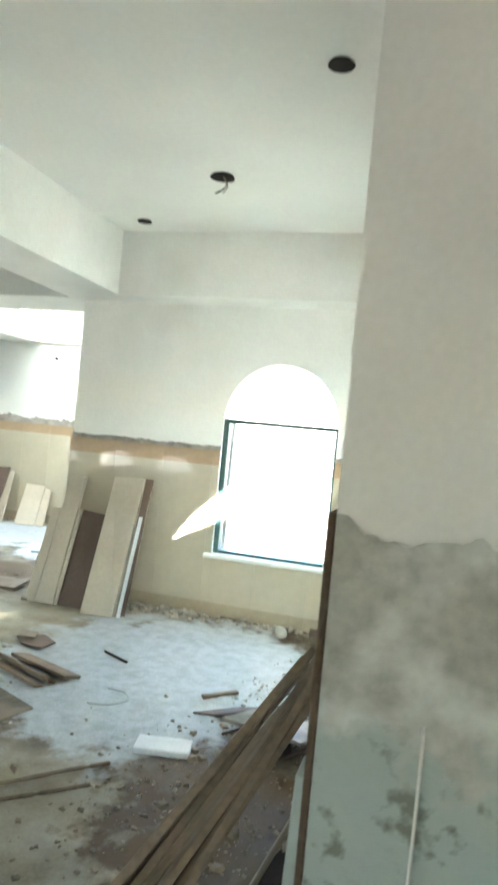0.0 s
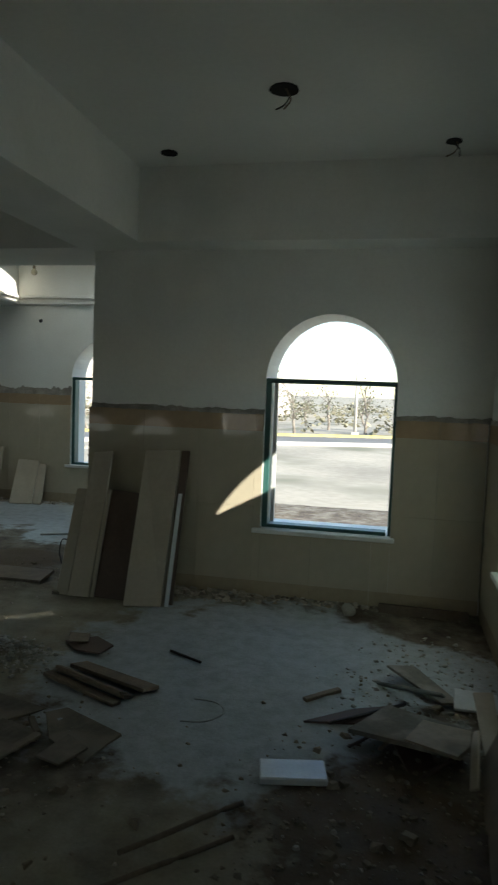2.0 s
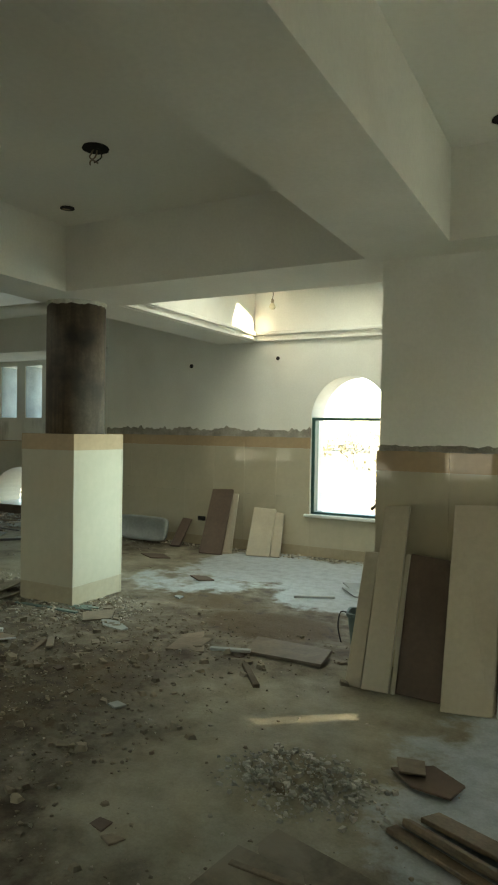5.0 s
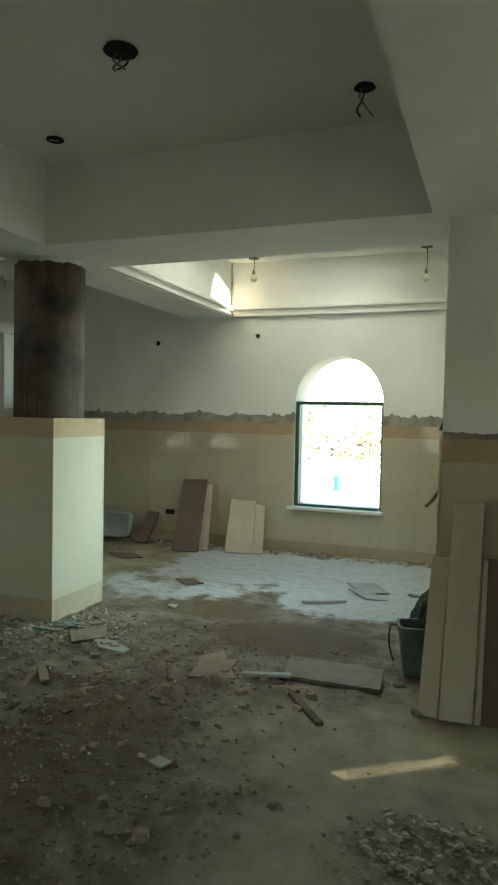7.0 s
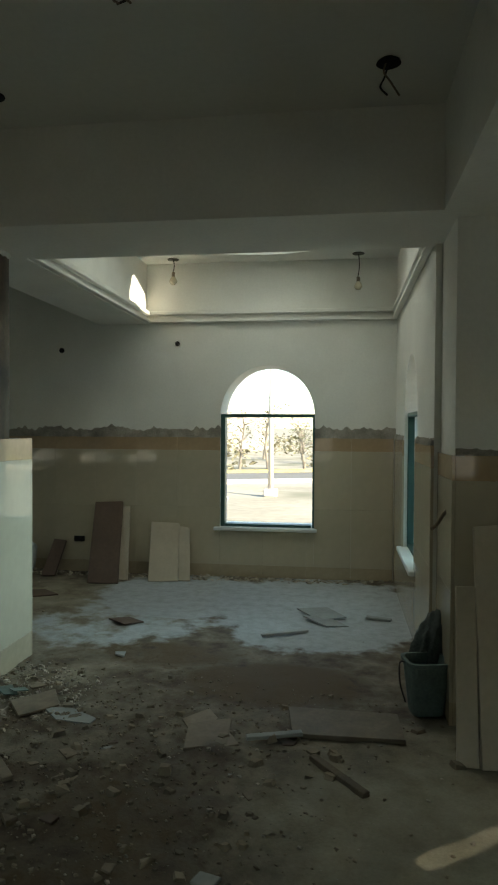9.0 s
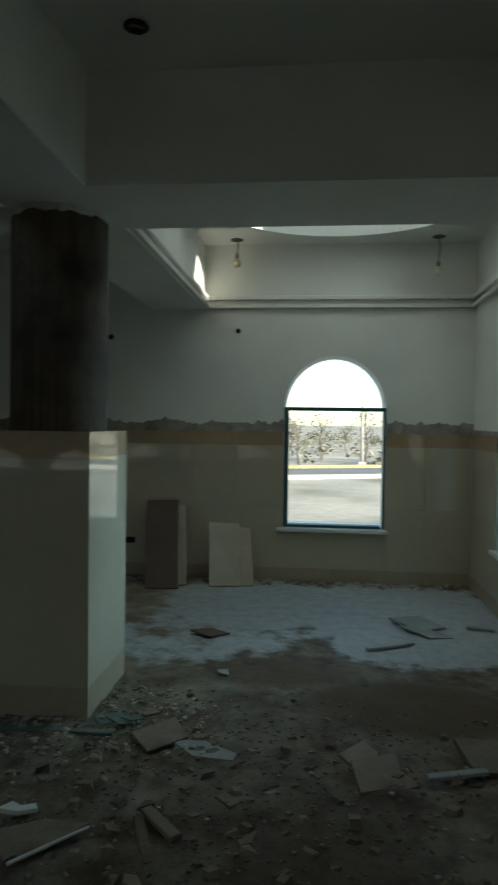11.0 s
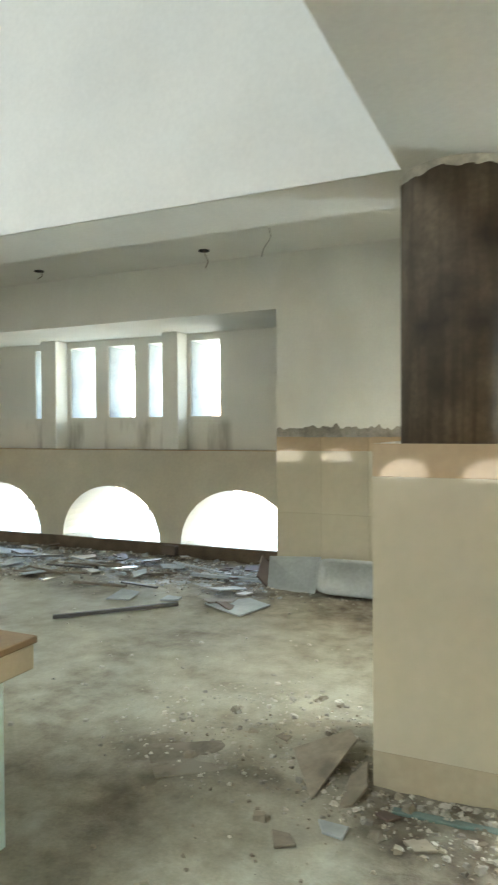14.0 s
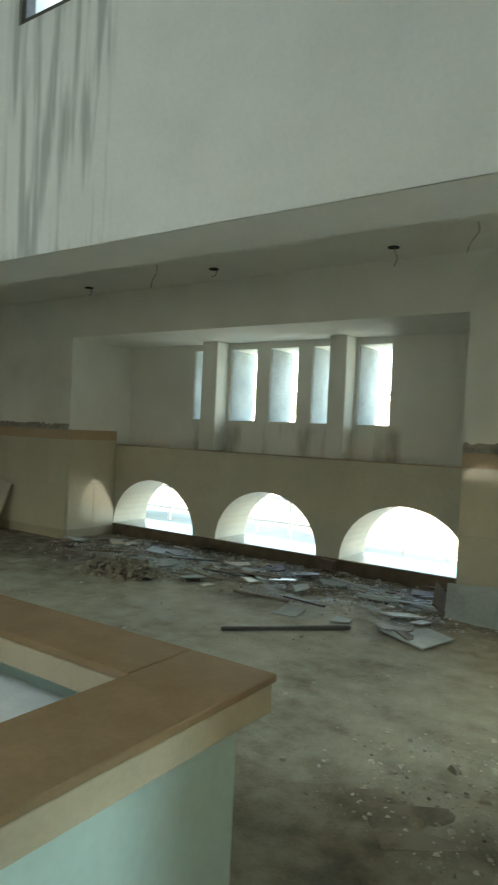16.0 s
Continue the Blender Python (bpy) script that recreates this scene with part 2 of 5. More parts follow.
add_streaks(HALL, -10.25, -9.3, (0.30, 0.32, 0.29), 0.65, 6.0, 0.5)
SLOTWALL = mat("recess_plaster", (0.78, 0.77, 0.72), 0.9, 0.05, 1.6, 45, 0.1, 0.006)
add_streaks(SLOTWALL, -12.2, -9.1, (0.34, 0.32, 0.27), 0.75, 2.6, 0.5, 1.73)
add_streaks(SCAR, -6.3, -5.5, (0.05, 0.036, 0.026), 0.45, 16.0, 0.8)


def translucent(m, share):
    """Lets part of the light through a dusty pane."""
    n, l = m.node_tree.nodes, m.node_tree.links
    b = n["Principled BSDF"]
    t = n.new("ShaderNodeBsdfTranslucent")
    t.inputs["Color"].default_value = (0.72, 0.80, 0.80, 1)
    x = n.new("ShaderNodeMixShader")
    x.inputs[0].default_value = share
    l.new(b.outputs[0], x.inputs[1])
    l.new(t.outputs[0], x.inputs[2])
    l.new(x.outputs[0], n["Material Output"].inputs["Surface"])


translucent(FROST, 0.7)


def dust_floor():
    """Rubble dirt and pale plaster dust, laid by the dust attribute of the floor sheet."""
    m = bpy.data.materials.new("dusty_floor")
    m.use_nodes = True
    n, l = m.node_tree.nodes, m.node_tree.links
    b = n["Principled BSDF"]
    b.inputs["Roughness"].default_value = 0.75
    tc = n.new("ShaderNodeTexCoord")
    at = n.new("ShaderNodeAttribute")
    at.attribute_name = "dust"

    def tex(s, d, r=0.6):
        t = n.new("ShaderNodeTexNoise")
        t.inputs["Scale"].default_value, t.inputs["Detail"].default_value, t.inputs["Roughness"].default_value = s, d, r
        l.new(tc.outputs["Object"], t.inputs["Vector"])
        return t.outputs[0]

    def math_node(op, a, c):
        k = n.new("ShaderNodeMath")
        k.operation = op
        for i, v in enumerate((a, c)):
            if isinstance(v, (int, float)):
                k.inputs[i].default_value = v
            else:
                l.new(v, k.inputs[i])
        return k.outputs[0]

    def ramp(src, stops):
        r = n.new("ShaderNodeValToRGB")
        while len(r.color_ramp.elements) < len(stops):
            r.color_ramp.elements.new(0.5)
        for e, (p, c) in zip(r.color_ramp.elements, stops):
            e.position, e.color = p, (*c, 1)
        l.new(src, r.inputs[0])
        return r.outputs[0]
    coarse, patch, mid, fine = tex(1.3, 8, 0.65), tex(4.2, 5, 0.6), tex(11, 5, 0.6), tex(70, 4, 0.7)
    mixed = math_node('ADD', math_node('MULTIPLY', mid, 0.35), math_node('MULTIPLY', patch, 0.65))
    dirt = ramp(mixed, [(0.36, (0.060, 0.039, 0.023)), (0.45, (0.120, 0.087, 0.055)), (0.53, (0.182, 0.153, 0.110)), (0.63, (0.275, 0.24, 0.18))])
    pale = ramp(mid, [(0.3, (0.36, 0.385, 0.385)), (0.6, (0.47, 0.505, 0.515))])
    screed = ramp(math_node('ADD', math_node('MULTIPLY', patch, 0.5), math_node('MULTIPLY', coarse, 0.5)), [(0.36, (0.20, 0.168, 0.115)), (0.47, (0.302, 0.272, 0.196)), (0.62, (0.42, 0.378, 0.284))])
    sep = n.new("ShaderNodeSeparateColor")
    l.new(at.outputs["Color"], sep.inputs[0])
    edge = math_node('ADD', sep.outputs[0], math_node('MULTIPLY', math_node('SUBTRACT', math_node('ADD', math_node('MULTIPLY', coarse, 0.5), math_node('MULTIPLY', patch, 0.5)), 0.5), 1.7))
    r = n.new("ShaderNodeMapRange")
    r.inputs[1].default_value, r.inputs[2].default_value = 0.44, 0.60
    l.new(edge, r.inputs[0])
    mx = n.new("ShaderNodeMix")
    mx.data_type = 'RGBA'
    l.new(r.outputs[0], mx.inputs[0])
    ms = n.new("ShaderNodeMix")
    ms.data_type = 'RGBA'
    rs = n.new("ShaderNodeMapRange")
    rs.inputs[1].default_value, rs.inputs[2].default_value = 0.25, 0.75
    l.new(math_node('ADD', sep.outputs[2], math_node('MULTIPLY', math_node('SUBTRACT', coarse, 0.5), 1.6)), rs.inputs[0])
    l.new(rs.outputs[0], ms.inputs[0])
    l.new(dirt, ms.inputs[6])
    l.new(screed, ms.inputs[7])
    l.new(ms.outputs[2], mx.inputs[6])
    l.new(pale, mx.inputs[7])
    damp_dark = n.new("ShaderNodeMapRange")
    damp_dark.inputs[1].default_value, damp_dark.inputs[2].default_value = 0.40, 0.62
    l.new(math_node('ADD', sep.outputs[1], math_node('MULTIPLY', math_node('SUBTRACT', math_node('ADD', math_node('MULTIPLY', patch, 0.6), math_node('MULTIPLY', mid, 0.4)), 0.5), 1.9)), damp_dark.inputs[0])
    m2 = n.new("ShaderNodeMix")
    m2.data_type = 'RGBA'
    l.new(damp_dark.outputs[0], m2.inputs[0])
    l.new(mx.outputs[2], m2.inputs[6])
    m2.inputs[7].default_value = (0.115, 0.076, 0.036, 1)
    m3 = n.new("ShaderNodeMix")
    m3.data_type, m3.blend_type = 'RGBA', 'MULTIPLY'
    m3.inputs[0].default_value = 1.0
    l.new(m2.outputs[2], m3.inputs[6])
    l.new(ramp(fine, [(0.3, (0.86, 0.86, 0.86)), (0.7, (1.08, 1.08, 1.08))]), m3.inputs[7])
    l.new(m3.outputs[2], b.inputs["Base Color"])
    bp = n.new("ShaderNodeBump")
    bp.inputs["Strength"].default_value, bp.inputs["Distance"].default_value = 0.5, 0.018
    l.new(math_node('ADD', math_node('MULTIPLY', mid, 0.7), math_node('MULTIPLY', fine, 0.4)), bp.inputs["Height"])
    l.new(bp.outputs[0], b.inputs["Normal"])
    return m


FLOOR = dust_floor()

# ---- mesh helpers ----
def obj(name, verts, faces, material, parent=None, smooth=False):
    me = bpy.data.meshes.new(name)
    me.from_pydata([tuple(v) for v in verts], [], faces)
    me.materials.append(material)
    if smooth:
        for p in me.polygons:
            p.use_smooth = True
    ob = new(name, me)
    ob.parent = parent
    return ob


def part(name, bm, material, parent=None, label="", smooth=False):
    me = bpy.data.meshes.new(name)
    bm.to_mesh(me)
    bm.free()
    me.materials.append(material)
    if smooth:
        for p in me.polygons:
            p.use_smooth = True
    ob = new(name, me)
    ob.parent = parent
    if label:
        ob["label"] = label
    return ob


def box_bm(x0, x1, y0, y1, z0, z1, bevel=0.0, bm=None, seg=1):
    bm = bm or bmesh.new()
    r = bmesh.ops.create_cube(bm, size=1.0)
    vs = r["verts"]
    bmesh.ops.scale(bm, vec=(x1 - x0, y1 - y0, z1 - z0), verts=vs)
    bmesh.ops.translate(bm, vec=((x0 + x1) / 2, (y0 + y1) / 2, (z0 + z1) / 2), verts=vs)
    if bevel:
        es = list({e for v in vs for e in v.link_edges})
        bmesh.ops.bevel(bm, geom=es, offset=bevel, segments=seg, affect='EDGES', profile=0.5)
    return bm


def box(name, x0, x1, y0, y1, z0, z1, material, parent=None, label="", bevel=0.0):
    return part(name, box_bm(x0, x1, y0, y1, z0, z1, bevel), material, parent, label)


def struct(ob, label, category):
    return tagged(ob, label, category, kind="structure")


def wall_mesh(name, axis, d0, d1, u0, u1, z0, z1, openings, material):
    """A wall between the planes d0 and d1 of the other axis, along axis ('x' or 'y'), pierced by openings
    (centre, half width, sill, spring height, rise)."""
    us = {u0, u1}
    for c, h, s, sp, r in openings:
        k = 24 if r else 1
        for i in range(k + 1):
            us.add(round(c - h * math.cos(math.pi * i / k), 5) if r else round(c + h * (2 * i / k - 1), 5))
    us = sorted(u for u in us if u0 - 1e-6 <= u <= u1 + 1e-6)
    verts, faces = [], []

    def P(u, d, z):
        verts.append((u, d, z) if axis == 'x' else (d, u, z))
        return len(verts) - 1

    def quad(a, b, c, d):
        faces.append((P(*a), P(*b), P(*c), P(*d)))

    def top(o, u):
        c, h, s, sp, r = o
        return sp + (r * math.sqrt(max(0, 1 - ((u - c) / h) ** 2)) if r else 0)
    for a, b in zip(us, us[1:]):
        mid = (a + b) / 2
        o = next((q for q in openings if q[0] - q[1] < mid < q[0] + q[1]), None)
        bands = [((z0, z0), (z1, z1))]
        if o:
            ta, tb = top(o, a), top(o, b)
            bands = [((ta, tb), (z1, z1))]
            quad((a, d0, ta), (b, d0, tb), (b, d1, tb), (a, d1, ta))
            if o[2] > z0 + 1e-4:
                bands.append(((z0, z0), (o[2], o[2])))
                quad((a, d0, o[2]), (b, d0, o[2]), (b, d1, o[2]), (a, d1, o[2]))
        for (la, lb), (ha, hb) in bands:
            quad((a, d0, la), (b, d0, lb), (b, d0, hb), (a, d0, ha))
            quad((a, d1, la), (b, d1, lb), (b, d1, hb), (a, d1, ha))
        quad((a, d0, z1), (b, d0, z1), (b, d1, z1), (a, d1, z1))
    for c, h, s, sp, r in openings:
        for u in (c - h, c + h):
            if u0 < u < u1:
                quad((u, d0, s), (u, d1, s), (u, d1, sp), (u, d0, sp))
    for u in (u0, u1):
        quad((u, d0, z0), (u, d1, z0), (u, d1, z1), (u, d0, z1))
    ob = obj(name, verts, faces, material)
    bm = bmesh.new()
    bm.from_mesh(ob.data)
    bmesh.ops.remove_doubles(bm, verts=bm.verts, dist=1e-4)
    bmesh.ops.recalc_face_normals(bm, faces=bm.faces)
    bm.to_mesh(ob.data)
    bm.free()
    return ob


# ---- large structure ----
W1 = (-0.96, 0.5, 0.52, 1.69, 0.525)      # centre, half width, sill, spring, rise
W2 = (-4.27, 0.5, 0.5, 1.70, 0.54)
WR = (3.50, 0.5, 0.50, 1.69, 0.5)
WS = (6.65, 0.5, 0.50, 1.69, 0.5)
ARCHES = [(c, 0.75, 0.165, 0.165, 0.675) for c in (-12.54, -10.66, -8.86)]
BACK_ARCHES = [(-13.73 + 1.77 * i, 0.52, 0.42, 0.42, 0.44) for i in range(5)]
SLOTS = [(-11.875 + 0.62 * i, 0.205, 1.72, 2.66, 0) for i in range(5)]
CEIL, SOFFIT = 3.235, 2.695
BAY = 3.33            # ceiling of the domed bay

wall_1 = struct(wall_mesh("wall_1", 'x', 4.74, 5.25, -2.90, 0.22, -0.4, CEIL, [W1], PLASTER), "white plastered wall with an arched window opening", "wall")
wall_2 = struct(wall_mesh("wall_2", 'x', 8.07, 8.5, -7.99, -2.94, -0.4, 3.45, [W2], PLASTER), "white plastered back wall with an arched window opening", "wall")
# the second opening is unseen, added for the sun sliver on the floor
wall_3 = struct(wall_mesh("wall_3", 'y', 0.22, 0.62, 0.80, 5.25, -0.4, CEIL, [WR, (1.37, 0.47, 1.45, 2.1, 0)], PLASTER), "white plastered side wall with an arched window opening", "wall")
wall_4 = struct(wall_mesh("wall_4", 'y', -2.94, -2.55, 5.25, 8.5, -0.4, 3.45, [WS], PLASTER), "white plastered return wall with an arched window", "wall")
wall_5 = struct(box("wall_5", 0.122, 0.62, 0.69, 0.80, -0.4, CEIL, PLASTER), "plastered pier stripped of its tiles", "wall")
wall_6 = struct(wall_mesh("wall_6", 'x', 8.94, 9.62, -13.3, -7.99, -0.4, 1.30, ARCHES, BEIGEWALL), "low wall of the recess pierced by three round arches", "wall")
wall_7 = struct(wall_mesh("wall_7", 'x', 9.2, 9.74, -13.3, -7.99, 1.30, 2.745, SLOTS, SLOTWALL), "upper recess wall with narrow upright slots", "wall")
wall_8 = struct(box("wall_8", -17.0, -13.3, 8.07, 9.5, -0.4, 3.45, PLASTER), "white plastered wall beyond the recess", "wall")
wall_9 = struct(box("wall_9", -13.3, -7.99, 8.07, 9.5, 2.745, 3.45, PLASTER), "white plastered wall over the recess", "wall")
wall_10 = struct(box("wall_10", -7.99, -7.7, 8.5, 9.5, -0.4, 3.45, PLASTER), "side of the recess", "wall")
wall_11 = struct(box("wall_11", -17.3, -17.0, -7.5, 9.5, -0.4, 6.6, PLASTER), "white plastered end wall", "wall")
wall_12 = struct(wall_mesh("wall_12", 'x', -7.5, -7.2, -17.0, 0.92, -0.4, 6.6, BACK_ARCHES + [W1, W2], PLASTER), "white plastered wall behind with arched openings", "wall")
wall_13 = struct(box("wall_13", 0.62, 0.92, -7.2, 0.69, -0.4, CEIL, PLASTER), "white plastered side wall", "wall")
wall_15 = struct(wall_mesh("wall_15", 'x', 4.88, 5.37, -17.0, -6.12, SOFFIT, 6.6, [(-9.8, 0.42, 4.3, 5.4, 0)], HALL), "tall white wall over the hall beam", "wall")
wall_16 = struct(box("wall_16", -6.12, -5.58, -7.2, 4.88, CEIL, 6.6, PLASTER), "tall white wall over the beam", "wall")

floor = struct(box("floor", -17.3, 0.92, -7.5, 9.3, -0.3, -0.06, GROUT), "concrete subfloor", "floor")
ceiling_1 = struct(box("ceiling_1", -5.58, 0.92, -7.5, 5.25, CEIL, CEIL + 0.15, CEILING), "plain off-white ceiling of the low bays", "ceiling")
ceiling_3 = struct(box("ceiling_3", -17.0, -5.62, 5.37, 8.07, CEIL + 0.055, CEIL + 0.2, CEILING), "off-white ceiling strip beside the hall", "ceiling")
ceiling_4 = struct(box("ceiling_4", -17.3, -5.58, -7.5, 5.37, 6.6, 6.75, CEILING), "high roof over the hall", "ceiling")

beam_1 = struct(box("beam_1", -2.985, -2.412, -7.2, 4.62, SOFFIT, CEIL, PLASTER), "plastered ceiling beam", "beam")
beam_2 = struct(box("beam_2", -6.12, -5.58, -7.2, 8.07, SOFFIT, CEIL, PLASTER), "plastered ceiling beam over the column", "beam")
beam_3 = struct(box("beam_3", -2.412, 0.22, 4.43, 4.74, SOFFIT, CEIL, PLASTER), "plastered beam along the window wall", "beam")
beam_4 = struct(box("beam_4", -5.58, -2.412, 4.62, 5.30, SOFFIT, CEIL, PLASTER), "plastered beam before the domed bay", "beam")
beam_5 = struct(box("beam_5", -17.0, -6.12, 4.885, 5.365, SOFFIT - 0.003, SOFFIT + 0.05, PLASTER), "plastered beam soffit", "beam")
# the column: dark scraped shaft with a tiled square foot
bm = bmesh.new()
bmesh.ops.create_cone(bm, cap_ends=True, segments=40, radius1=0.265, radius2=0.265, depth=SOFFIT - 1.46)
bmesh.ops.translate(bm, vec=(-5.895, 5.1, (SOFFIT + 1.46) / 2), verts=bm.verts)
column = part("column", bm, SCAR, smooth=True)
struct(column, "dark brown scraped round column shaft", "column")


# ---- the domed bay ----
DOME = (-4.26, 6.66)
DR = 1.15


def dome_ceiling():
    """Square ceiling with a round opening."""
    x0, x1, y0, y1, z0, z1 = -5.63, -2.6, 5.1, 8.45, BAY, BAY + 0.12
    N = 128
    verts, faces = [], []
    for i in range(N):
        a = 2 * math.pi * i / N
        c, s = math.cos(a), math.sin(a)
        k = min((x1 - DOME[0]) / c if c > 1e-6 else 1e9, (x0 - DOME[0]) / c if c < -1e-6 else 1e9,
                (y1 - DOME[1]) / s if s > 1e-6 else 1e9, (y0 - DOME[1]) / s if s < -1e-6 else 1e9)
        k *= 1.12
        for z in (z0, z1):
            verts.append((DOME[0] + DR * c, DOME[1] + DR * s, z))
            verts.append((DOME[0] + k * c, DOME[1] + k * s, z))
    for i in range(N):
        j = (i + 1) % N
        faces.append((4 * i, 4 * i + 1, 4 * j + 1, 4 * j))
        faces.append((4 * i + 2, 4 * j + 2, 4 * j + 3, 4 * i + 3))
        faces.append((4 * i, 4 * j, 4 * j + 2, 4 * i + 2))
    return obj("ceiling_2", verts, faces, CEILING)


struct(dome_ceiling(), "ceiling of the domed bay with a round opening", "ceiling")


def drum():
    """Round drum with small arched windows under a shallow dome."""
    N, r0, r1, z0, z1, w0 = 96, DR, DR + 0.2, BAY, 4.7, 4.0
    verts, faces = [], []

    def P(r, i, z):
        a = 2 * math.pi * i / N
        verts.append((DOME[0] + r * math.cos(a), DOME[1] + r * math.sin(a), z))
        return len(verts) - 1

    def q(*c):
        faces.append(tuple(P(*v) for v in c))

    def head(i):
        """Arched top of the window at the step i of the round."""
        u = (i % 24 - 17) / 3.0
        return 4.18 + 0.30 * math.sqrt(max(0.0, 1 - u * u))
    for i in range(N):
        opening = 14 <= i % 24 <= 19
        for r in (r0, r1):
            if opening:
                q((r, i, z0), (r, i + 1, z0), (r, i + 1, w0), (r, i, w0))
                q((r, i, head(i)), (r, i + 1, head(i + 1)), (r, i + 1, z1), (r, i, z1))
            else:
                q((r, i, z0), (r, i + 1, z0), (r, i + 1, z1), (r, i, z1))
        if opening:
            q((r0, i, w0), (r0, i + 1, w0), (r1, i + 1, w0), (r1, i, w0))
            q((r0, i, head(i)), (r0, i + 1, head(i + 1)), (r1, i + 1, head(i + 1)), (r1, i, head(i)))
        if i % 24 in (14, 20):
            q((r0, i, w0), (r1, i, w0), (r1, i, 4.18), (r0, i, 4.18))
    R = 10
    for k in range(R):
        a0, a1 = math.pi / 2 * k / R, math.pi / 2 * (k + 1) / R
        for i in range(N):
            q((r1 * math.cos(a0), i, z1 + 0.8 * math.sin(a0)), (r1 * math.cos(a0), i + 1, z1 + 0.8 * math.sin(a0)),
              (r1 * math.cos(a1), i + 1, z1 + 0.8 * math.sin(a1)), (r1 * math.cos(a1), i, z1 + 0.8 * math.sin(a1)))
    return obj("dome", verts, faces, HALL)


struct(drum(), "white plastered dome on a drum with small windows", "dome")


def cornice(name, x0, x1, y0, y1):
    bm = box_bm(x0, x1, y0, y1, 2.70, 2.73, 0.004)
    box_bm(x0, x1, y0, y1, 2.78, 2.82, 0.006, bm)
    return struct(part(name, bm, PLASTER), "double plaster moulding under the raised ceiling", "moulding")


struct(box("beam_6", -5.58, -2.94, 5.25, 5.30, CEIL, BAY + 0.02, PLASTER), "plastered upstand over the beam before the domed bay", "beam")
struct(box("beam_7", -5.64, -5.58, 5.30, 8.07, CEIL, BAY + 0.02, PLASTER), "plastered upstand over the beam beside the domed bay", "beam")
cornice("trim_1", -5.58, -2.94, 8.02, 8.068)
cornice("trim_2", -5.578, -5.53, 5.3, 8.02)
cornice("trim_3", -2.99, -2.942, 5.3, 8.02)
cornice("trim_4", -5.53, -2.99, 5.302, 5.35)


# ---- tiled dado ----
ROWS = ((0.0, 0.13, BASEROW), (0.131, 0.745, TILE), (0.746, 1.36, TILE), (1.361, 1.5, BORDER))
PILLAR_ROWS = ((0.0, 0.17, BASEROW), (0.171, 1.36, TILE), (1.361, 1.5, BORDER))
tile_meshes = {}


def tile(w, h, d, material, m, parent):
    key = (round(w, 3), round(h, 3), round(d, 3), material.name)
    if key not in tile_meshes:
        bm = box_bm(-w / 2, w / 2, -d / 2, d / 2, -h / 2, h / 2, 0.0008)
        me = bpy.data.meshes.new("tile")
        bm.to_mesh(me)
        bm.free()
        me.materials.append(material)
        tile_meshes[key] = me
    ob = new("tile", tile_meshes[key])
    ob.parent = parent
    ob.matrix_basis = m
    return ob


def dado(parent, axis, u0, u1, face, sign, gaps=(), width=0.46, rows=ROWS, top=None):
    """Tiles on a wall face; sign is the way the face looks along the other axis. gaps: (u0, u1, z0, z1)."""
    d = 0.018
    scale = (top or 1.5) / 1.5
    rows = [(p * scale, q * scale, m) for p, q, m in rows]
    off = face + sign * d / 2
    for z0, z1, material in rows:
        u, first = u0, True
        while u < u1 - 0.01:
            e = min(u + width, u1)
            spans = [(u, e, z0, z1)]
            for a, b, c, f in gaps:
                out = []
                for p, q, lo, hi in spans:
                    if q <= a or p >= b or hi <= c or lo >= f:
                        out.append((p, q, lo, hi))
                        continue
                    if p < a:
                        out.append((p, a, lo, hi))
                    if q > b:
                        out.append((b, q, lo, hi))
                    if lo < c:
                        out.append((max(p, a), min(q, b), lo, c))
                    if hi > f:
                        out.append((max(p, a), min(q, b), f, hi))
                spans = out
            for p, q, lo, hi in spans:
                if q - p > 0.012 and hi - lo > 0.012:
                    c, z = (p + q) / 2, (lo + hi) / 2
                    m = pose(c, off, z) if axis == 'x' else pose(off, c, z, 0, 0, 90)
                    tile(q - p - 0.001, hi - lo, d, material, m, parent)
            u = e


def gap(w):
    return (w[0] - w[1], w[0] + w[1], w[2], 1.7)


def mortar(name, axis, u0, u1, face, sign, low, high, step=0.018, base=1.5, gaps=()):
    """Ragged line of old mortar left above the tiles."""
    verts, faces = [], []
    n = int((u1 - u0) / step)
    rows = []
    for i in range(n + 1):
        u = u0 + (u1 - u0) * i / n
        a = noise.noise((u * 3.1, face, 2.0)) * 0.5 + 0.5
        b = noise.noise((u * 17.0, face, 7.0)) * 0.5 + 0.5
        h = low + (high - low) * max(0.0, 0.65 * a + 0.55 * b * b) + random.uniform(0, 0.008)
        t = 0.014 + 0.018 * noise.noise((u * 11, 3.3, face))
        t = max(0.004, t)
        ring = []
        for z, d in ((base - 0.004, t + 0.006), (base + h * 0.5, t), (base + h, t * 0.4), (base + h + 0.004, -0.002)):
            w = face + sign * d
            verts.append((u, w, z) if axis == 'x' else (w, u, z))
            ring.append(len(verts) - 1)
        rows.append(ring)
    for i, (r, s) in enumerate(zip(rows, rows[1:])):
        u = u0 + (u1 - u0) * (i + 0.5) / n
        if any(p < u < q for p, q in gaps):
            continue
        for k in range(3):
            faces.append((r[k], s[k], s[k + 1], r[k + 1]))
    ob = obj(name, verts, faces, MORTAR)
    return struct(ob, "ragged grey cement left above the wall tiles", "mortar")


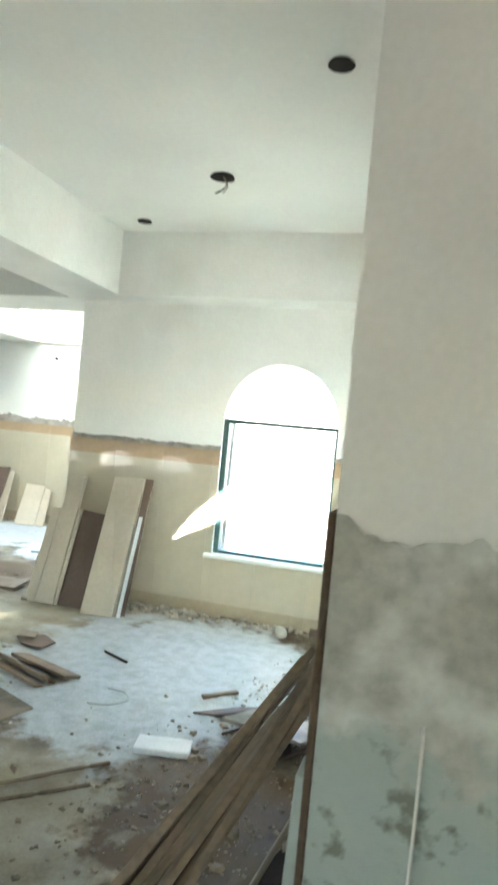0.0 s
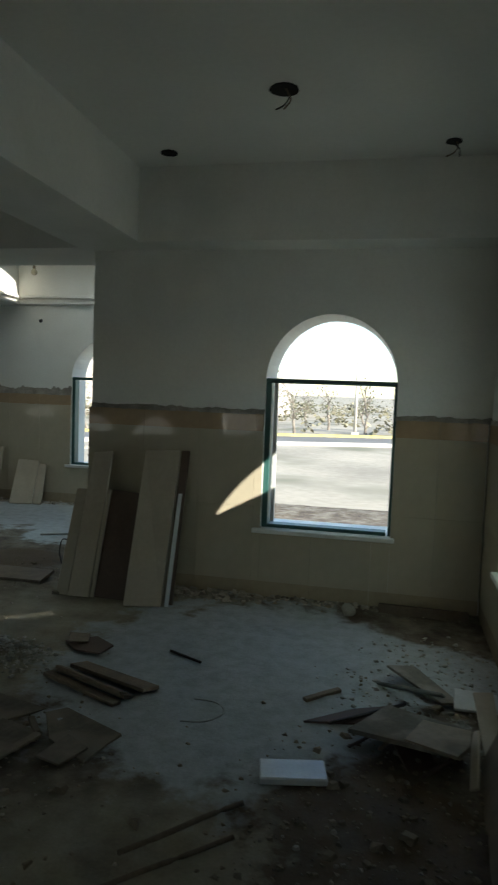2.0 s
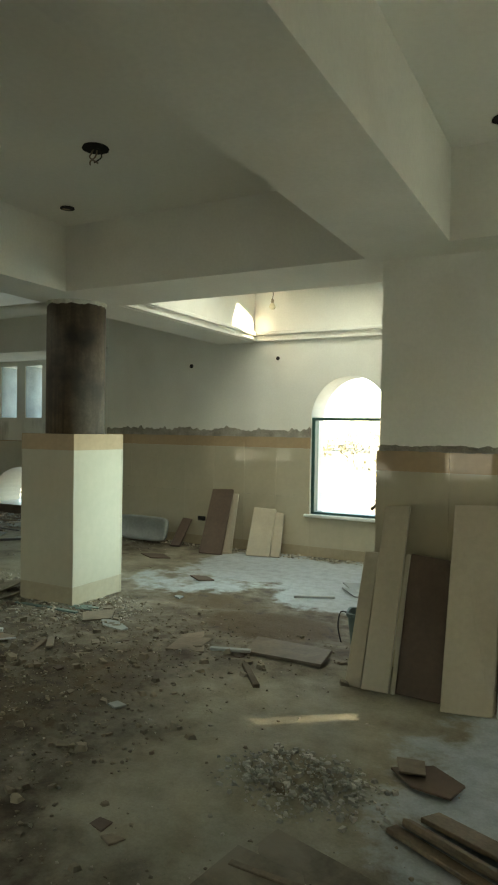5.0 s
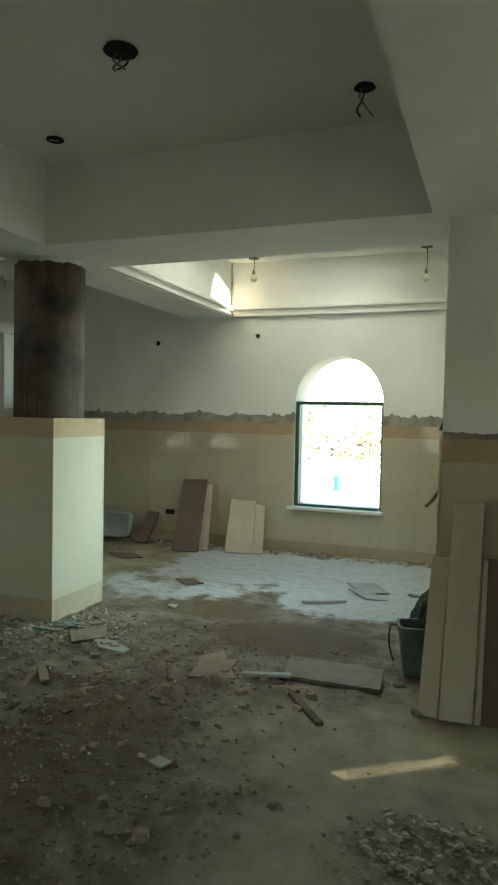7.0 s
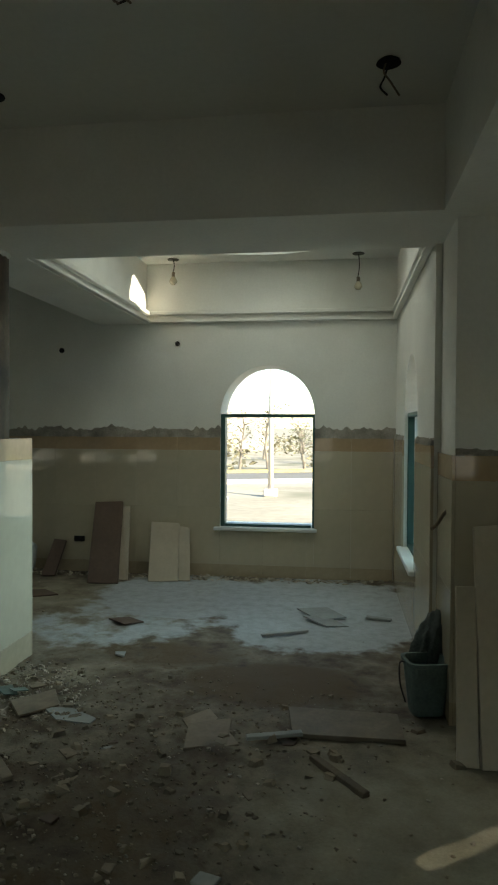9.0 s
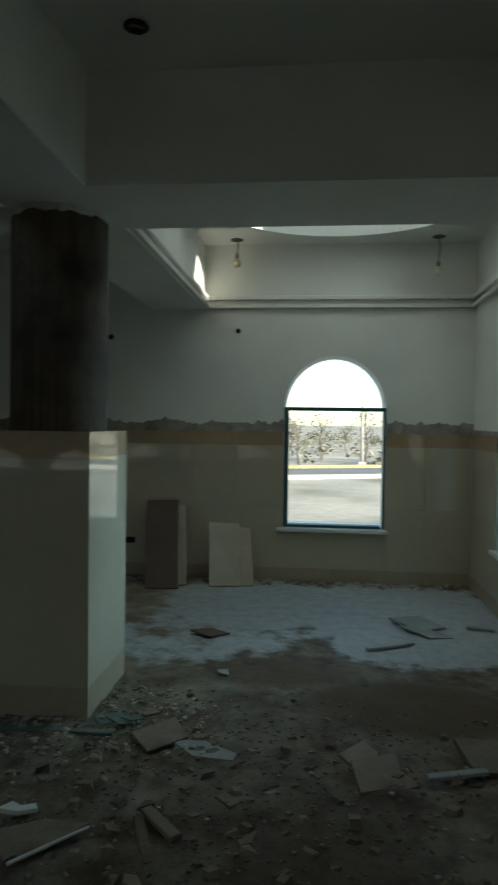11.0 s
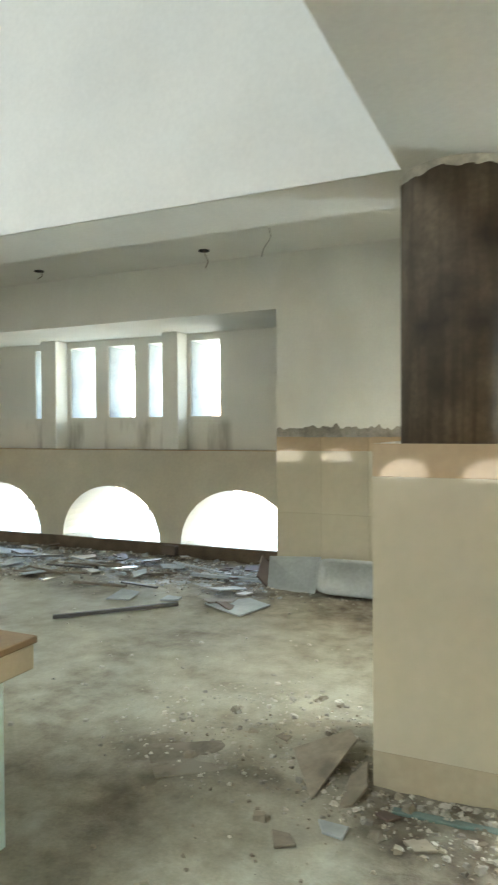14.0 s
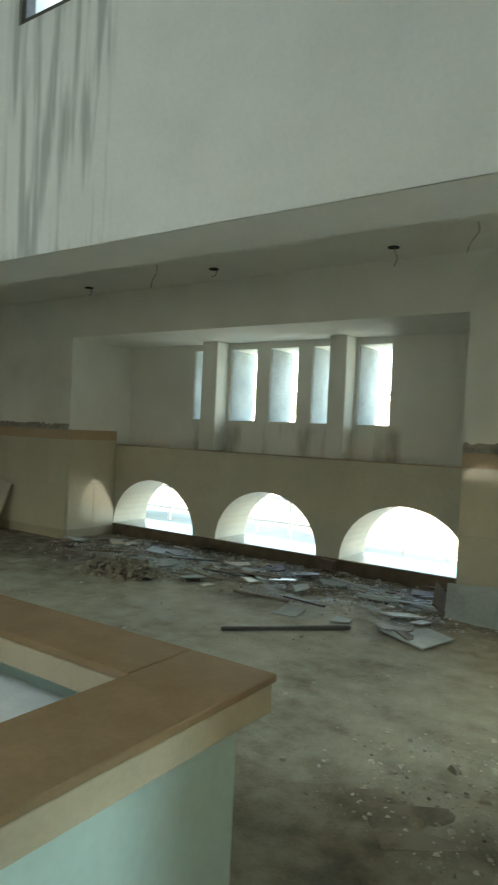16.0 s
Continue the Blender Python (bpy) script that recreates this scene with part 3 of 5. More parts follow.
mortar("trim_5", 'x', -2.9, 0.22, 4.74, -1, 0.004, 0.05, base=1.44, gaps=[(-1.46, -0.46)])
mortar("trim_6", 'x', -7.99, -2.94, 8.07, -1, 0.015, 0.17, base=1.48, gaps=[(-4.77, -3.77)])
mortar("trim_7", 'y', 0.72, 4.72, 0.22, -1, 0.004, 0.05, base=1.44, gaps=[(3.0, 4.0)])
mortar("trim_8", 'x', -17.0, -13.3, 8.07, -1, 0.03, 0.11)
mortar("trim_9", 'y', 5.25, 8.05, -2.94, -1, 0.01, 0.06, base=1.48, gaps=[(6.15, 7.15)])


# ---- window frames ----
def window(name, axis, w, plane, sign, label, stile=None, pane=False, track=True):
    """Frame of the straight part of an arched window, with its sill. plane: inner wall face; sign: the way out."""
    c, h, s, sp, r = w
    top = new(name, None)
    tagged(top, label, "window", kind="structure")

    def bar(pn, u0, u1, d0, d1, z0, z1, material, bevel=0.004, lab=""):
        a, b = plane + sign * d0, plane + sign * d1
        a, b = min(a, b), max(a, b)
        return box(pn, u0, u1, a, b, z0, z1, material, top, lab, bevel) if axis == 'x' else box(pn, a, b, u0, u1, z0, z1, material, top, lab, bevel)
    bar("jamb_frame", c - h, c - h + 0.045, 0.03, 0.15, s + 0.03, sp, ALU)
    bar("jamb_frame", c + h - 0.022, c + h, 0.03, 0.13, s + 0.03, sp, ALU)
    bar("transom", c - h, c + h, 0.025, 0.155, sp - 0.005, sp + 0.03, ALU)
    bar("track", c - h + 0.045, c + h - 0.035, 0.035, 0.145, s + 0.03, s + 0.058, ALU)
    bar("sill", c - h - 0.06, c + h + 0.03, -0.06, 0.42, s - 0.005, s + 0.03, SILL, 0.006)
    if stile:
        bar("sash_stile", c + stile, c + stile + 0.03, 0.07, 0.10, s + 0.07, sp - 0.005, STILE, 0.003)
    if pane:
        bar("pane", c - h + 0.045, c + h - 0.035, 0.085, 0.092, s + 0.07, sp - 0.005, FROST, 0.0, "dusty greenish glass pane")
    return top


window("window_1", 'x', W1, 4.74, 1, "arched window with a dark green frame and no glass", stile=-0.44)
window("window_2", 'x', W2, 8.07, 1, "arched window with a dark green frame and white sill")
window("window_3", 'y', WR, 0.22, 1, "arched side window with dusty panes and a white sill", pane=True)
window("window_4", 'y', WS, -2.94, 1, "arched side window with dusty panes", pane=True)


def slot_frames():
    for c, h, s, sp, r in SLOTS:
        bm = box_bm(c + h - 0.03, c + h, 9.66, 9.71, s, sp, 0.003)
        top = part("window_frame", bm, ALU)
        # thin sheet added so the slot's left side looks shaded and bluish
        struct(box("slot_lining", c - h + 0.001, c - h + 0.008, 9.215, 9.738, s + 0.003, sp - 0.003, SLOT_SHADE), "added grey sheet with the slot side's shade in its colour", "lining")
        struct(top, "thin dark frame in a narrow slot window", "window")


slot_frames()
hw = new("window_5", None)
tagged(hw, "high window over the hall with a dark frame", "window", kind="structure")
for nm, x0, x1, z0, z1 in (("bottom_rail", -10.22, -9.38, 4.3, 4.35), ("jamb_frame", -10.22, -10.17, 4.35, 5.4), ("jamb_frame", -9.43, -9.38, 4.35, 5.4)):
    box(nm, x0, x1, 4.9, 4.98, z0, z1, METAL, hw, bevel=0.004)

# unseen boards added over a side opening; their gap throws a sun sliver inside
bw = new("sun_slit", None)
tagged(bw, "unseen side opening and boards added to shape a sun sliver", "boards", kind="structure")
for k, (dy, dz) in enumerate(((0.1064, 0.2850), (-0.1064, -0.2850))):
    b = box("board", -0.012, 0.012, -0.51, 0.62, -0.30, 0.30, WOOD, bw, bevel=0.003)
    b.matrix_basis = pose(0.44, 1.41 + dy, 1.80 + dz, -20.6, 0, 0)

# mullions of the upper recess and the kerb under the arches
for k, (a, b) in enumerate(((-11.76, -11.51), (-9.86, -9.64))):
    struct(box("pier_%d" % (k + 1), a, b, 8.95, 9.198, 1.313, 2.743, PLASTER, bevel=0.008), "white plastered mullion on the recess ledge", "mullion")
struct(box("trim_10", -13.27, -8.0, 8.90, 8.938, -0.02, 0.165, DARKBROWN, bevel=0.006), "dirty dark kerb under the arches", "kerb")
struct(box("trim_11", -13.27, -8.0, 8.915, 9.195, 1.30, 1.312, BORDER, bevel=0.004), "thin tan stone ledge", "ledge")

# tiled column foot
pillar = box("pillar_foot", -6.20, -5.62, 4.78, 5.41, -0.02, 1.49, GROUT)
struct(pillar, "square column foot clad in glossy beige tiles", "pillar")
rough = bmesh.new()
bmesh.ops.create_cone(rough, cap_ends=False, segments=180, radius1=0.267, radius2=0.274, depth=0.036)
for v in rough.verts:
    n3 = noise.noise(v.co * 9)
    if v.co.z < 0:
        v.co.z += 0.016 * n3 + 0.01 * noise.noise(v.co * 40)
    v.co.x *= 1 + 0.03 * n3
    v.co.y *= 1 + 0.03 * n3
bmesh.ops.translate(rough, vec=(-5.895, 5.1, SOFFIT - 0.018), verts=rough.verts)
struct(part("column_collar", rough, COLLAR), "ragged plaster edge at the top of the column", "plaster edge")


# ---- generic things ----
def plate(name, pts, z, thick, material, label, category, tilt=(0, 0), group="", parent=None):
    """A flat broken plate of a given outline, its base at z, tilted by degrees about x and y."""
    cx, cy = sum(p[0] for p in pts) / len(pts), sum(p[1] for p in pts) / len(pts)
    bm = bmesh.new()
    vs = [bm.verts.new((x - cx, y - cy, 0)) for x, y in pts]
    f = bm.faces.new(vs)
    r = bmesh.ops.extrude_face_region(bm, geom=[f])
    bmesh.ops.translate(bm, vec=(0, 0, thick), verts=[v for v in r["geom"] if isinstance(v, bmesh.types.BMVert)])
    bmesh.ops.recalc_face_normals(bm, faces=bm.faces)
    bmesh.ops.bevel(bm, geom=list(bm.edges), offset=min(0.002, thick * 0.2), segments=1, affect='EDGES')
    ob = part(name, bm, material, parent)
    ob.matrix_basis = pose(cx, cy, z, tilt[0], tilt[1], 0)
    if not parent:
        tagged(ob, label, category, group)
    return ob


def beam_between(name, p, q, w, h, material, label="", category="", group="", parent=None, twist=0.0, bevel=0.003):
    """A squared bar from p to q."""
    p, q = Vector(p), Vector(q)
    L = (q - p).length
    bm = box_bm(-w / 2, w / 2, -h / 2, h / 2, 0, L, bevel)
    ob = part(name, bm, material, parent)
    ob.matrix_basis = Matrix.Translation(p) @ (q - p).to_track_quat('Z', 'Y').to_matrix().to_4x4() @ pose(0, 0, 0, 0, 0, twist)
    if label:
        tagged(ob, label, category, group)
    return ob


def tube(name, pts, r, material, parent=None, label="", category="", group="", k=8):
    """A bent round bar through points."""
    pts = [Vector(p) for p in pts]
    fine = []
    for i in range(len(pts) - 1):
        a, b, c, d = pts[max(i - 1, 0)], pts[i], pts[i + 1], pts[min(i + 2, len(pts) - 1)]
        for s in range(5):
            t = s / 5
            fine.append(0.5 * (2 * b + (c - a) * t + (2 * a - 5 * b + 4 * c - d) * t * t + (3 * b - a - 3 * c + d) * t ** 3))
    fine.append(pts[-1])
    verts, faces = [], []
    for i, p in enumerate(fine):
        d = (fine[min(i + 1, len(fine) - 1)] - fine[max(i - 1, 0)]).normalized()
        u = d.orthogonal().normalized()
        v = d.cross(u)
        for j in range(k):
            a = 2 * math.pi * j / k
            verts.append(p + r * (math.cos(a) * u + math.sin(a) * v))
    for i in range(len(fine) - 1):
        for j in range(k):
            faces.append((i * k + j, i * k + (j + 1) % k, (i + 1) * k + (j + 1) % k, (i + 1) * k + j))
    faces.append(tuple(range(k)))
    faces.append(tuple(range((len(fine) - 1) * k, len(fine) * k)))
    ob = obj(name, verts, faces, material, parent, smooth=True)
    if category:
        tagged(ob, label, category, group)
    return ob


def leaning(name, b0, b1, t0, t1, thick, material, label, category, group=""):
    """A slab with its foot edge b0-b1 on the floor and its head edge t0-t1 against a wall."""
    b0, b1, t0, t1 = (Vector(v) for v in (b0, b1, t0, t1))
    n = (b1 - b0).cross(t0 - b0).normalized() * thick
    base = (b0 + b1) / 2
    bm = bmesh.new()
    vs = [bm.verts.new(v - base) for v in (b0, b1, t1, t0, b0 + n, b1 + n, t1 + n, t0 + n)]
    for f in ((0, 1, 2, 3), (7, 6, 5, 4), (0, 4, 5, 1), (1, 5, 6, 2), (2, 6, 7, 3), (3, 7, 4, 0)):
        bm.faces.new([vs[i] for i in f])
    bmesh.ops.recalc_face_normals(bm, faces=bm.faces)
    bmesh.ops.bevel(bm, geom=list(bm.edges), offset=0.003, segments=1, affect='EDGES')
    ob = part(name, bm, material)
    ob.matrix_basis = Matrix.Translation(base)
    return tagged(ob, label, category, group)


# ---- ceiling holes with loose wires ----
def ceiling_hole(x, y, z, r, wires=2, length=0.14, cap=True):
    top = new("ceiling_hole", None)
    top.matrix_basis = pose(x, y, z)
    tagged(top, "round hole cut in the ceiling with loose wires" if wires else "round hole cut in the ceiling", "ceiling hole", "ceiling holes")
    bm = bmesh.new()
    bmesh.ops.create_cone(bm, cap_ends=True, segments=24, radius1=r, radius2=r * 0.9, depth=0.012)
    for v in bm.verts:
        v.co.xy *= 1 + 0.06 * noise.noise((v.co.x * 30 + x, v.co.y * 30 + y, 0))
    bmesh.ops.translate(bm, vec=(0, 0, -0.002), verts=bm.verts)
    part("opening", bm, HOLE, top)
    for i in range(wires):
        a = random.uniform(0, 6.28)
        L = length * random.uniform(0.7, 1.2)
        pts = [(0.2 * r * math.cos(a), 0.2 * r * math.sin(a), 0)]
        for s in range(1, 4):
            pts.append((0.2 * r * math.cos(a) + s * 0.02 * math.cos(a + s), 0.2 * r * math.sin(a) + s * 0.02 * math.sin(a + s), -L * s / 3))
        tube("wire", pts, 0.0045, CABLE if i % 2 else WOOD, top, k=6)


for x, y, r, wn, ln in ((-2.09, 4.16, 0.06, 0, 0), (-1.155, 3.31, 0.08, 2, 0.11), (-0.2, 4.15, 0.052, 2, 0.085), (-0.228, 2.125, 0.06, 0, 0),
                        (-3.3, 4.2, 0.055, 2, 0.15), (-4.31, 3.51, 0.082, 3, 0.10), (-5.235, 4.262, 0.055, 1, 0.03)):
    ceiling_hole(x, y, CEIL, r, wn, ln)
for x, y, wn, ln in ((-8.575, 7.66, 1, 0.15), (-10.58, 7.62, 1, 0.1), (-12.63, 7.72, 1, 0.08)):
    ceiling_hole(x, y, CEIL + 0.055, 0.055, wn, ln)
for x, y in ((-7.7, 7.2), (-10.96, 7.14)):
    tube("loose_wire", [(x, y, CEIL + 0.03), (x + 0.01, y, CEIL - 0.05), (x - 0.05, y, CEIL - 0.13), (x - 0.08, y + 0.02, CEIL - 0.20)], 0.004, MORTAR,
         None, "loose grey wire hanging from the ceiling", "wire", "loose wires")


def hanging_bulb(x, y, L):
    top = new("hanging_bulb", None)
    top.matrix_basis = pose(x, y, BAY)
    tagged(top, "bare bulb hanging on a short wire", "lamp", "hanging bulbs")
    bm = bmesh.new()
    bmesh.ops.create_cone(bm, cap_ends=True, segments=16, radius1=0.06, radius2=0.06, depth=0.015)
    part("ceiling_plate", bm, METAL, top)
    tube("wire", [(0, 0, 0), (0.01, 0, -L * 0.5), (-0.005, 0.005, -L)], 0.005, CABLE, top, k=6)
    bm = bmesh.new()
    bmesh.ops.create_cone(bm, cap_ends=True, segments=12, radius1=0.018, radius2=0.016, depth=0.05)
    bmesh.ops.translate(bm, vec=(0, 0, -L - 0.02), verts=bm.verts)
    part("socket", bm, WOOD, top)
    bm = bmesh.new()
    bmesh.ops.create_uvsphere(bm, u_segments=14, v_segments=10, radius=0.04)
    for v in bm.verts:
        if v.co.z > 0:
            v.co.xy *= 1 - 0.5 * v.co.z / 0.04
            v.co.z *= 1.5
    bmesh.ops.translate(bm, vec=(0, 0, -L - 0.085), verts=bm.verts)
    part("bulb", bm, BULB, top, smooth=True)


hanging_bulb(-5.24, 7.88, 0.14)
hanging_bulb(-3.34, 7.86, 0.24)

for x, z, r in ((-6.54, 2.42, 0.028), (-5.24, 2.48, 0.025)):
    bm = bmesh.new()
    bmesh.ops.create_cone(bm, cap_ends=True, segments=16, radius1=r, radius2=r, depth=0.012)
    ob = part("conduit_hole", bm, HOLE)
    ob.matrix_basis = pose(x, 8.068, z, 90, 0, 0)
    tagged(ob, "small round conduit hole in the white wall", "wall hole", "conduit holes")
bm = box_bm(-0.06, 0.06, -0.012, 0.004, -0.03, 0.03, 0.004)
box_bm(-0.035, 0.035, -0.016, -0.010, -0.012, 0.012, 0.0, bm)
ob = part("socket_box", bm, HOLE)
ob.matrix_basis = pose(-6.33, 8.052, 0.36)
tagged(ob, "dark empty socket box low in the tiles", "socket")

# ---- stone slabs leaning on the window wall ----
G1 = "stone slabs leaning on the window wall"
leaning("stone_slab", (-2.36, 4.18, 0), (-2.09, 4.235, 0), (-2.39, 4.66, 1.105), (-2.105, 4.665, 1.12), 0.03, MARBLE, "tall cream stone slab leaning on the tiled wall", "stone slab", G1)
leaning("stone_slab", (-2.08, 4.30, 0), (-2.02, 4.305, 0), (-2.10, 4.690, 1.12), (-2.035, 4.692, 1.12), 0.025, BROWNSLAB, "dark brown stone slab showing behind a cream one", "stone slab", G1)
leaning("stone_slab", (-2.22, 4.27, 0), (-2.085, 4.28, 0), (-2.20, 4.680, 1.10), (-2.11, 4.682, 1.10), 0.03, MARBLE, "tall cream stone slab behind another", "stone slab", G1)
leaning("stone_slab", (-2.07, 4.25, 0), (-2.04, 4.26, 0), (-2.08, 4.55, 0.80), (-2.05, 4.56, 0.80), 0.02, WHITEBOX, "narrow white stone strip standing on end", "stone strip", G1)
leaning("stone_slab", (-2.66, 4.31, 0), (-2.36, 4.29, 0), (-2.63, 4.60, 0.79), (-2.38, 4.60, 0.77), 0.03, BROWNSLAB, "dark brown stone slab leaning on the wall", "stone slab", G1)
leaning("stone_slab", (-2.845, 4.28, 0), (-2.682, 4.29, 0), (-2.823, 4.66, 1.07), (-2.662, 4.66, 1.085), 0.03, MARBLE, "narrow cream stone slab leaning on the wall", "stone slab", G1)
leaning("stone_slab", (-2.67, 4.29, 0), (-2.645, 4.295, 0), (-2.66, 4.56, 0.79), (-2.635, 4.56, 0.79), 0.03, MARBLE, "thin pale stone strip on end", "stone strip", G1)
leaning("stone_slab", (-2.95, 4.30, 0), (-2.85, 4.29, 0), (-2.92, 4.57, 0.78), (-2.825, 4.56, 0.785), 0.03, MARBLE, "short cream stone slab at the wall's end", "stone slab", G1)

# ---- slabs against the back wall ----
G2 = "slabs leaning on the back wall"
leaning("stone_slab", (-6.02, 7.50, 0), (-5.71, 7.53, 0), (-6.12, 8.00, 0.76), (-5.82, 8.02, 0.77), 0.03, BROWNSLAB, "rose-brown stone slab leaning on the back wall", "stone slab", G2)
leaning("stone_slab", (-5.92, 7.66, 0), (-5.66, 7.69, 0), (-5.94, 8.02, 0.70), (-5.74, 8.02, 0.72), 0.03, MARBLE, "beige slab behind a brown one", "stone slab", G2)
leaning("stone_slab", (-5.44, 7.67, 0), (-5.14, 7.72, 0), (-5.50, 8.0, 0.56), (-5.20, 8.02, 0.55), 0.03, MARBLE, "short cream stone slab by the window", "stone slab", G2)
leaning("stone_slab", (-5.14, 7.74, 0), (-5.02, 7.76, 0), (-5.2, 8.02, 0.52), (-5.09, 8.03, 0.50), 0.03, MARBLE, "narrow cream offcut by the window", "stone slab", G2)
leaning("stone_slab", (-6.62, 7.74, 0), (-6.48, 7.76, 0), (-6.60, 8.02, 0.34), (-6.46, 8.02, 0.33), 0.03, BROWNSLAB, "small brown stone offcut", "stone slab", G2)
leaning("stone_slab", (-14.7, 7.75, 0), (-14.45, 7.75, 0), (-14.66, 8.0, 0.72), (-14.42, 8.02, 0.66), 0.03, MARBLE, "cream slab leaning on the far wall", "stone slab", G2)
leaning("stone_slab", (-15.05, 7.70, 0), (-14.75, 7.72, 0), (-15.0, 8.0, 0.55), (-14.74, 8.02, 0.5), 0.03, BROWNSLAB, "brown slab leaning on the far wall", "stone slab", G2)


def basin(x, y):
    """Grey stone wash basin standing on its edge."""
    top = new("stone_basin", None)
    top.matrix_basis = pose(x, y, 0.02, 74, 0, 0)
    tagged(top, "grey stone wash basin standing on edge by the wall", "basin")
    bm = bmesh.new()
    N = 32
    rings = []
    for k, (sx, sz, off) in enumerate(((0.39, 0.165, 0), (0.39, 0.165, 0.05), (0.35, 0.13, 0.055), (0.30, 0.095, -0.02))):
        ring = []
        for i in range(N):
            a = 2 * math.pi * i / N
            c, s = math.cos(a), math.sin(a)
            e = 0.35
            ring.append(bm.verts.new((sx * abs(c) ** e * (1 if c > 0 else -1), 0.18 + sz * abs(s) ** e * (1 if s > 0 else -1), off)))
        rings.append(ring)
    for r, s in zip(rings, rings[1:]):
        for i in range(N):
            bm.faces.new((r[i], r[(i + 1) % N], s[(i + 1) % N], s[i]))
    bm.faces.new(rings[-1])
    bm.faces.new(rings[0])
    bmesh.ops.recalc_face_normals(bm, faces=bm.faces)
    part("bowl", bm, GREYSLAB, top, smooth=True)
    bm = bmesh.new()
    bmesh.ops.create_cone(bm, cap_ends=True, segments=14, radius1=0.022, radius2=0.022, depth=0.01)
    bmesh.ops.translate(bm, vec=(0, 0.18, -0.012), verts=bm.verts)
    part("drain", bm, METAL, top)


basin(-7.10, 7.76)

# ---- low stone basin in the hall ----
bas = new("low_basin", None)
bas.matrix_basis = pose(0, 0, 0)
tagged(bas, "low tiled basin with a wide tan stone rim", "basin")
RX0, RX1, RY0, RY1, RZ = -9.0, -7.298, 2.25, 3.90, 0.79
bw_ = 0.09
for nm, a, b, c, d in (("side_wall", RX1 - bw_ - 0.14, RX1 - bw_, RY0 + bw_, RY1 - bw_), ("side_wall", RX0 + bw_, RX0 + bw_ + 0.14, RY0 + bw_, RY1 - bw_),
                       ("side_wall", RX0 + bw_ + 0.14, RX1 - bw_ - 0.14, RY1 - bw_ - 0.14, RY1 - bw_), ("side_wall", RX0 + bw_ + 0.14, RX1 - bw_ - 0.14, RY0 + bw_, RY0 + bw_ + 0.14)):
    box(nm, a, b, c, d, -0.02, RZ - 0.09, PALE, bas)
box("floor_slab", RX0 + 0.2, RX1 - 0.2, RY0 + 0.2, RY1 - 0.2, 0.0, 0.58, WHITEBOX, bas, "white marble floor of the basin")
rw = 0.36
for nm, a, b, c, d in (("rim", RX1 - rw, RX1, RY0, RY1), ("rim", RX0, RX0 + rw, RY0, RY1), ("rim", RX0 + rw, RX1 - rw, RY1 - 0.32, RY1), ("rim", RX0 + rw, RX1 - rw, RY0, RY0 + 0.32)):
    rim = box(nm, a, b, c, d, RZ - 0.028, RZ, COUNTER, bas, "polished tan stone rim", 0.004)
for nm, a, b, c, d in (("rim_edge", RX1 - 0.05, RX1 - 0.008, RY0 + 0.01, RY1 - 0.01), ("rim_edge", RX0 + 0.01, RX1 - 0.05, RY1 - 0.05, RY1 - 0.008),
                       ("rim_edge", RX1 - rw + 0.004, RX1 - rw + 0.03, RY0 + 0.33, RY1 - 0.33), ("rim_edge", RX0 + rw, RX1 - rw, RY1 - 0.316, RY1 - 0.29)):
    box(nm, a, b, c, d, RZ - 0.125, RZ - 0.029, COUNTER_EDGE, bas, "cream stone edge strip", 0.006)

# ---- timbers leaning by the stripped pier ----
G3 = "timbers leaning by the pier"
for k, (p, q, w, h) in enumerate((((-0.66, 0.0, 0.02), (0.055, 0.88, 1.05), 0.060, 0.022), ((-0.58, 0.02, 0.02), (0.065, 0.91, 1.07), 0.050, 0.020),
                                  ((-0.52, 0.05, 0.02), (0.085, 0.93, 1.02), 0.055, 0.020), ((-0.41, 0.10, 0.02), (0.093, 0.95, 1.06), 0.062, 0.022),
                                  ((-0.46, 0.07, 0.02), (0.098, 0.98, 1.0), 0.050, 0.020), ((-0.60, 0.06, 0.05), (0.06, 0.98, 0.96), 0.075, 0.018))):
    beam_between("timber", p, q, h, w, WOOD, "weathered timber batten leaning on the pier", "timber", G3, twist=35 + 8 * k)
leaning("wide_board", (-0.20, 1.24, 0.01), (-0.19, 1.42, 0.01), (0.195, 1.22, 0.90), (0.20, 1.40, 0.88), 0.016, WOOD, "wide weathered board leaning on the side wall", "board", G3)
leaning("thin_board", (-0.12, 1.70, 0.01), (-0.06, 2.60, 0.01), (0.175, 1.86, 0.60), (0.19, 2.78, 0.44), 0.012, PIECE, "thin grey-brown board leaning on the side wall", "board", G3)
# dark sheet laid on the floor where the timbers leave only shade
plate("dark_board", [(-0.34, 0.80), (-0.22, 1.25), (-0.11, 1.72), (0.05, 1.86), (0.05, 0.80)], 0.03, 0.02, TIMBER_SHADE, "near-black sheet for the shade under the leaning timbers", "board", (0, -3), G3)


# ---- things lying on the floor ----
G4 = "broken tiles on the floor"


def bits(name, pts, material, label, category="broken tile", z=0.012, thick=0.012, tilt=(0, 0), group=G4):
    return plate(name, pts, z, thick, material, label, category, tilt, group)


# white glazed strip and its dark base
strip = box("glazed_strip", -0.14, 0.14, -0.075, 0.075, 0, 0.032, WHITEBOX, None, "", 0.006)
strip.matrix_basis = pose(-0.835, 2.32, 0.012, 0, 0, 12)
tagged(strip, "white glazed stone strip lying on the dusty floor", "stone strip")
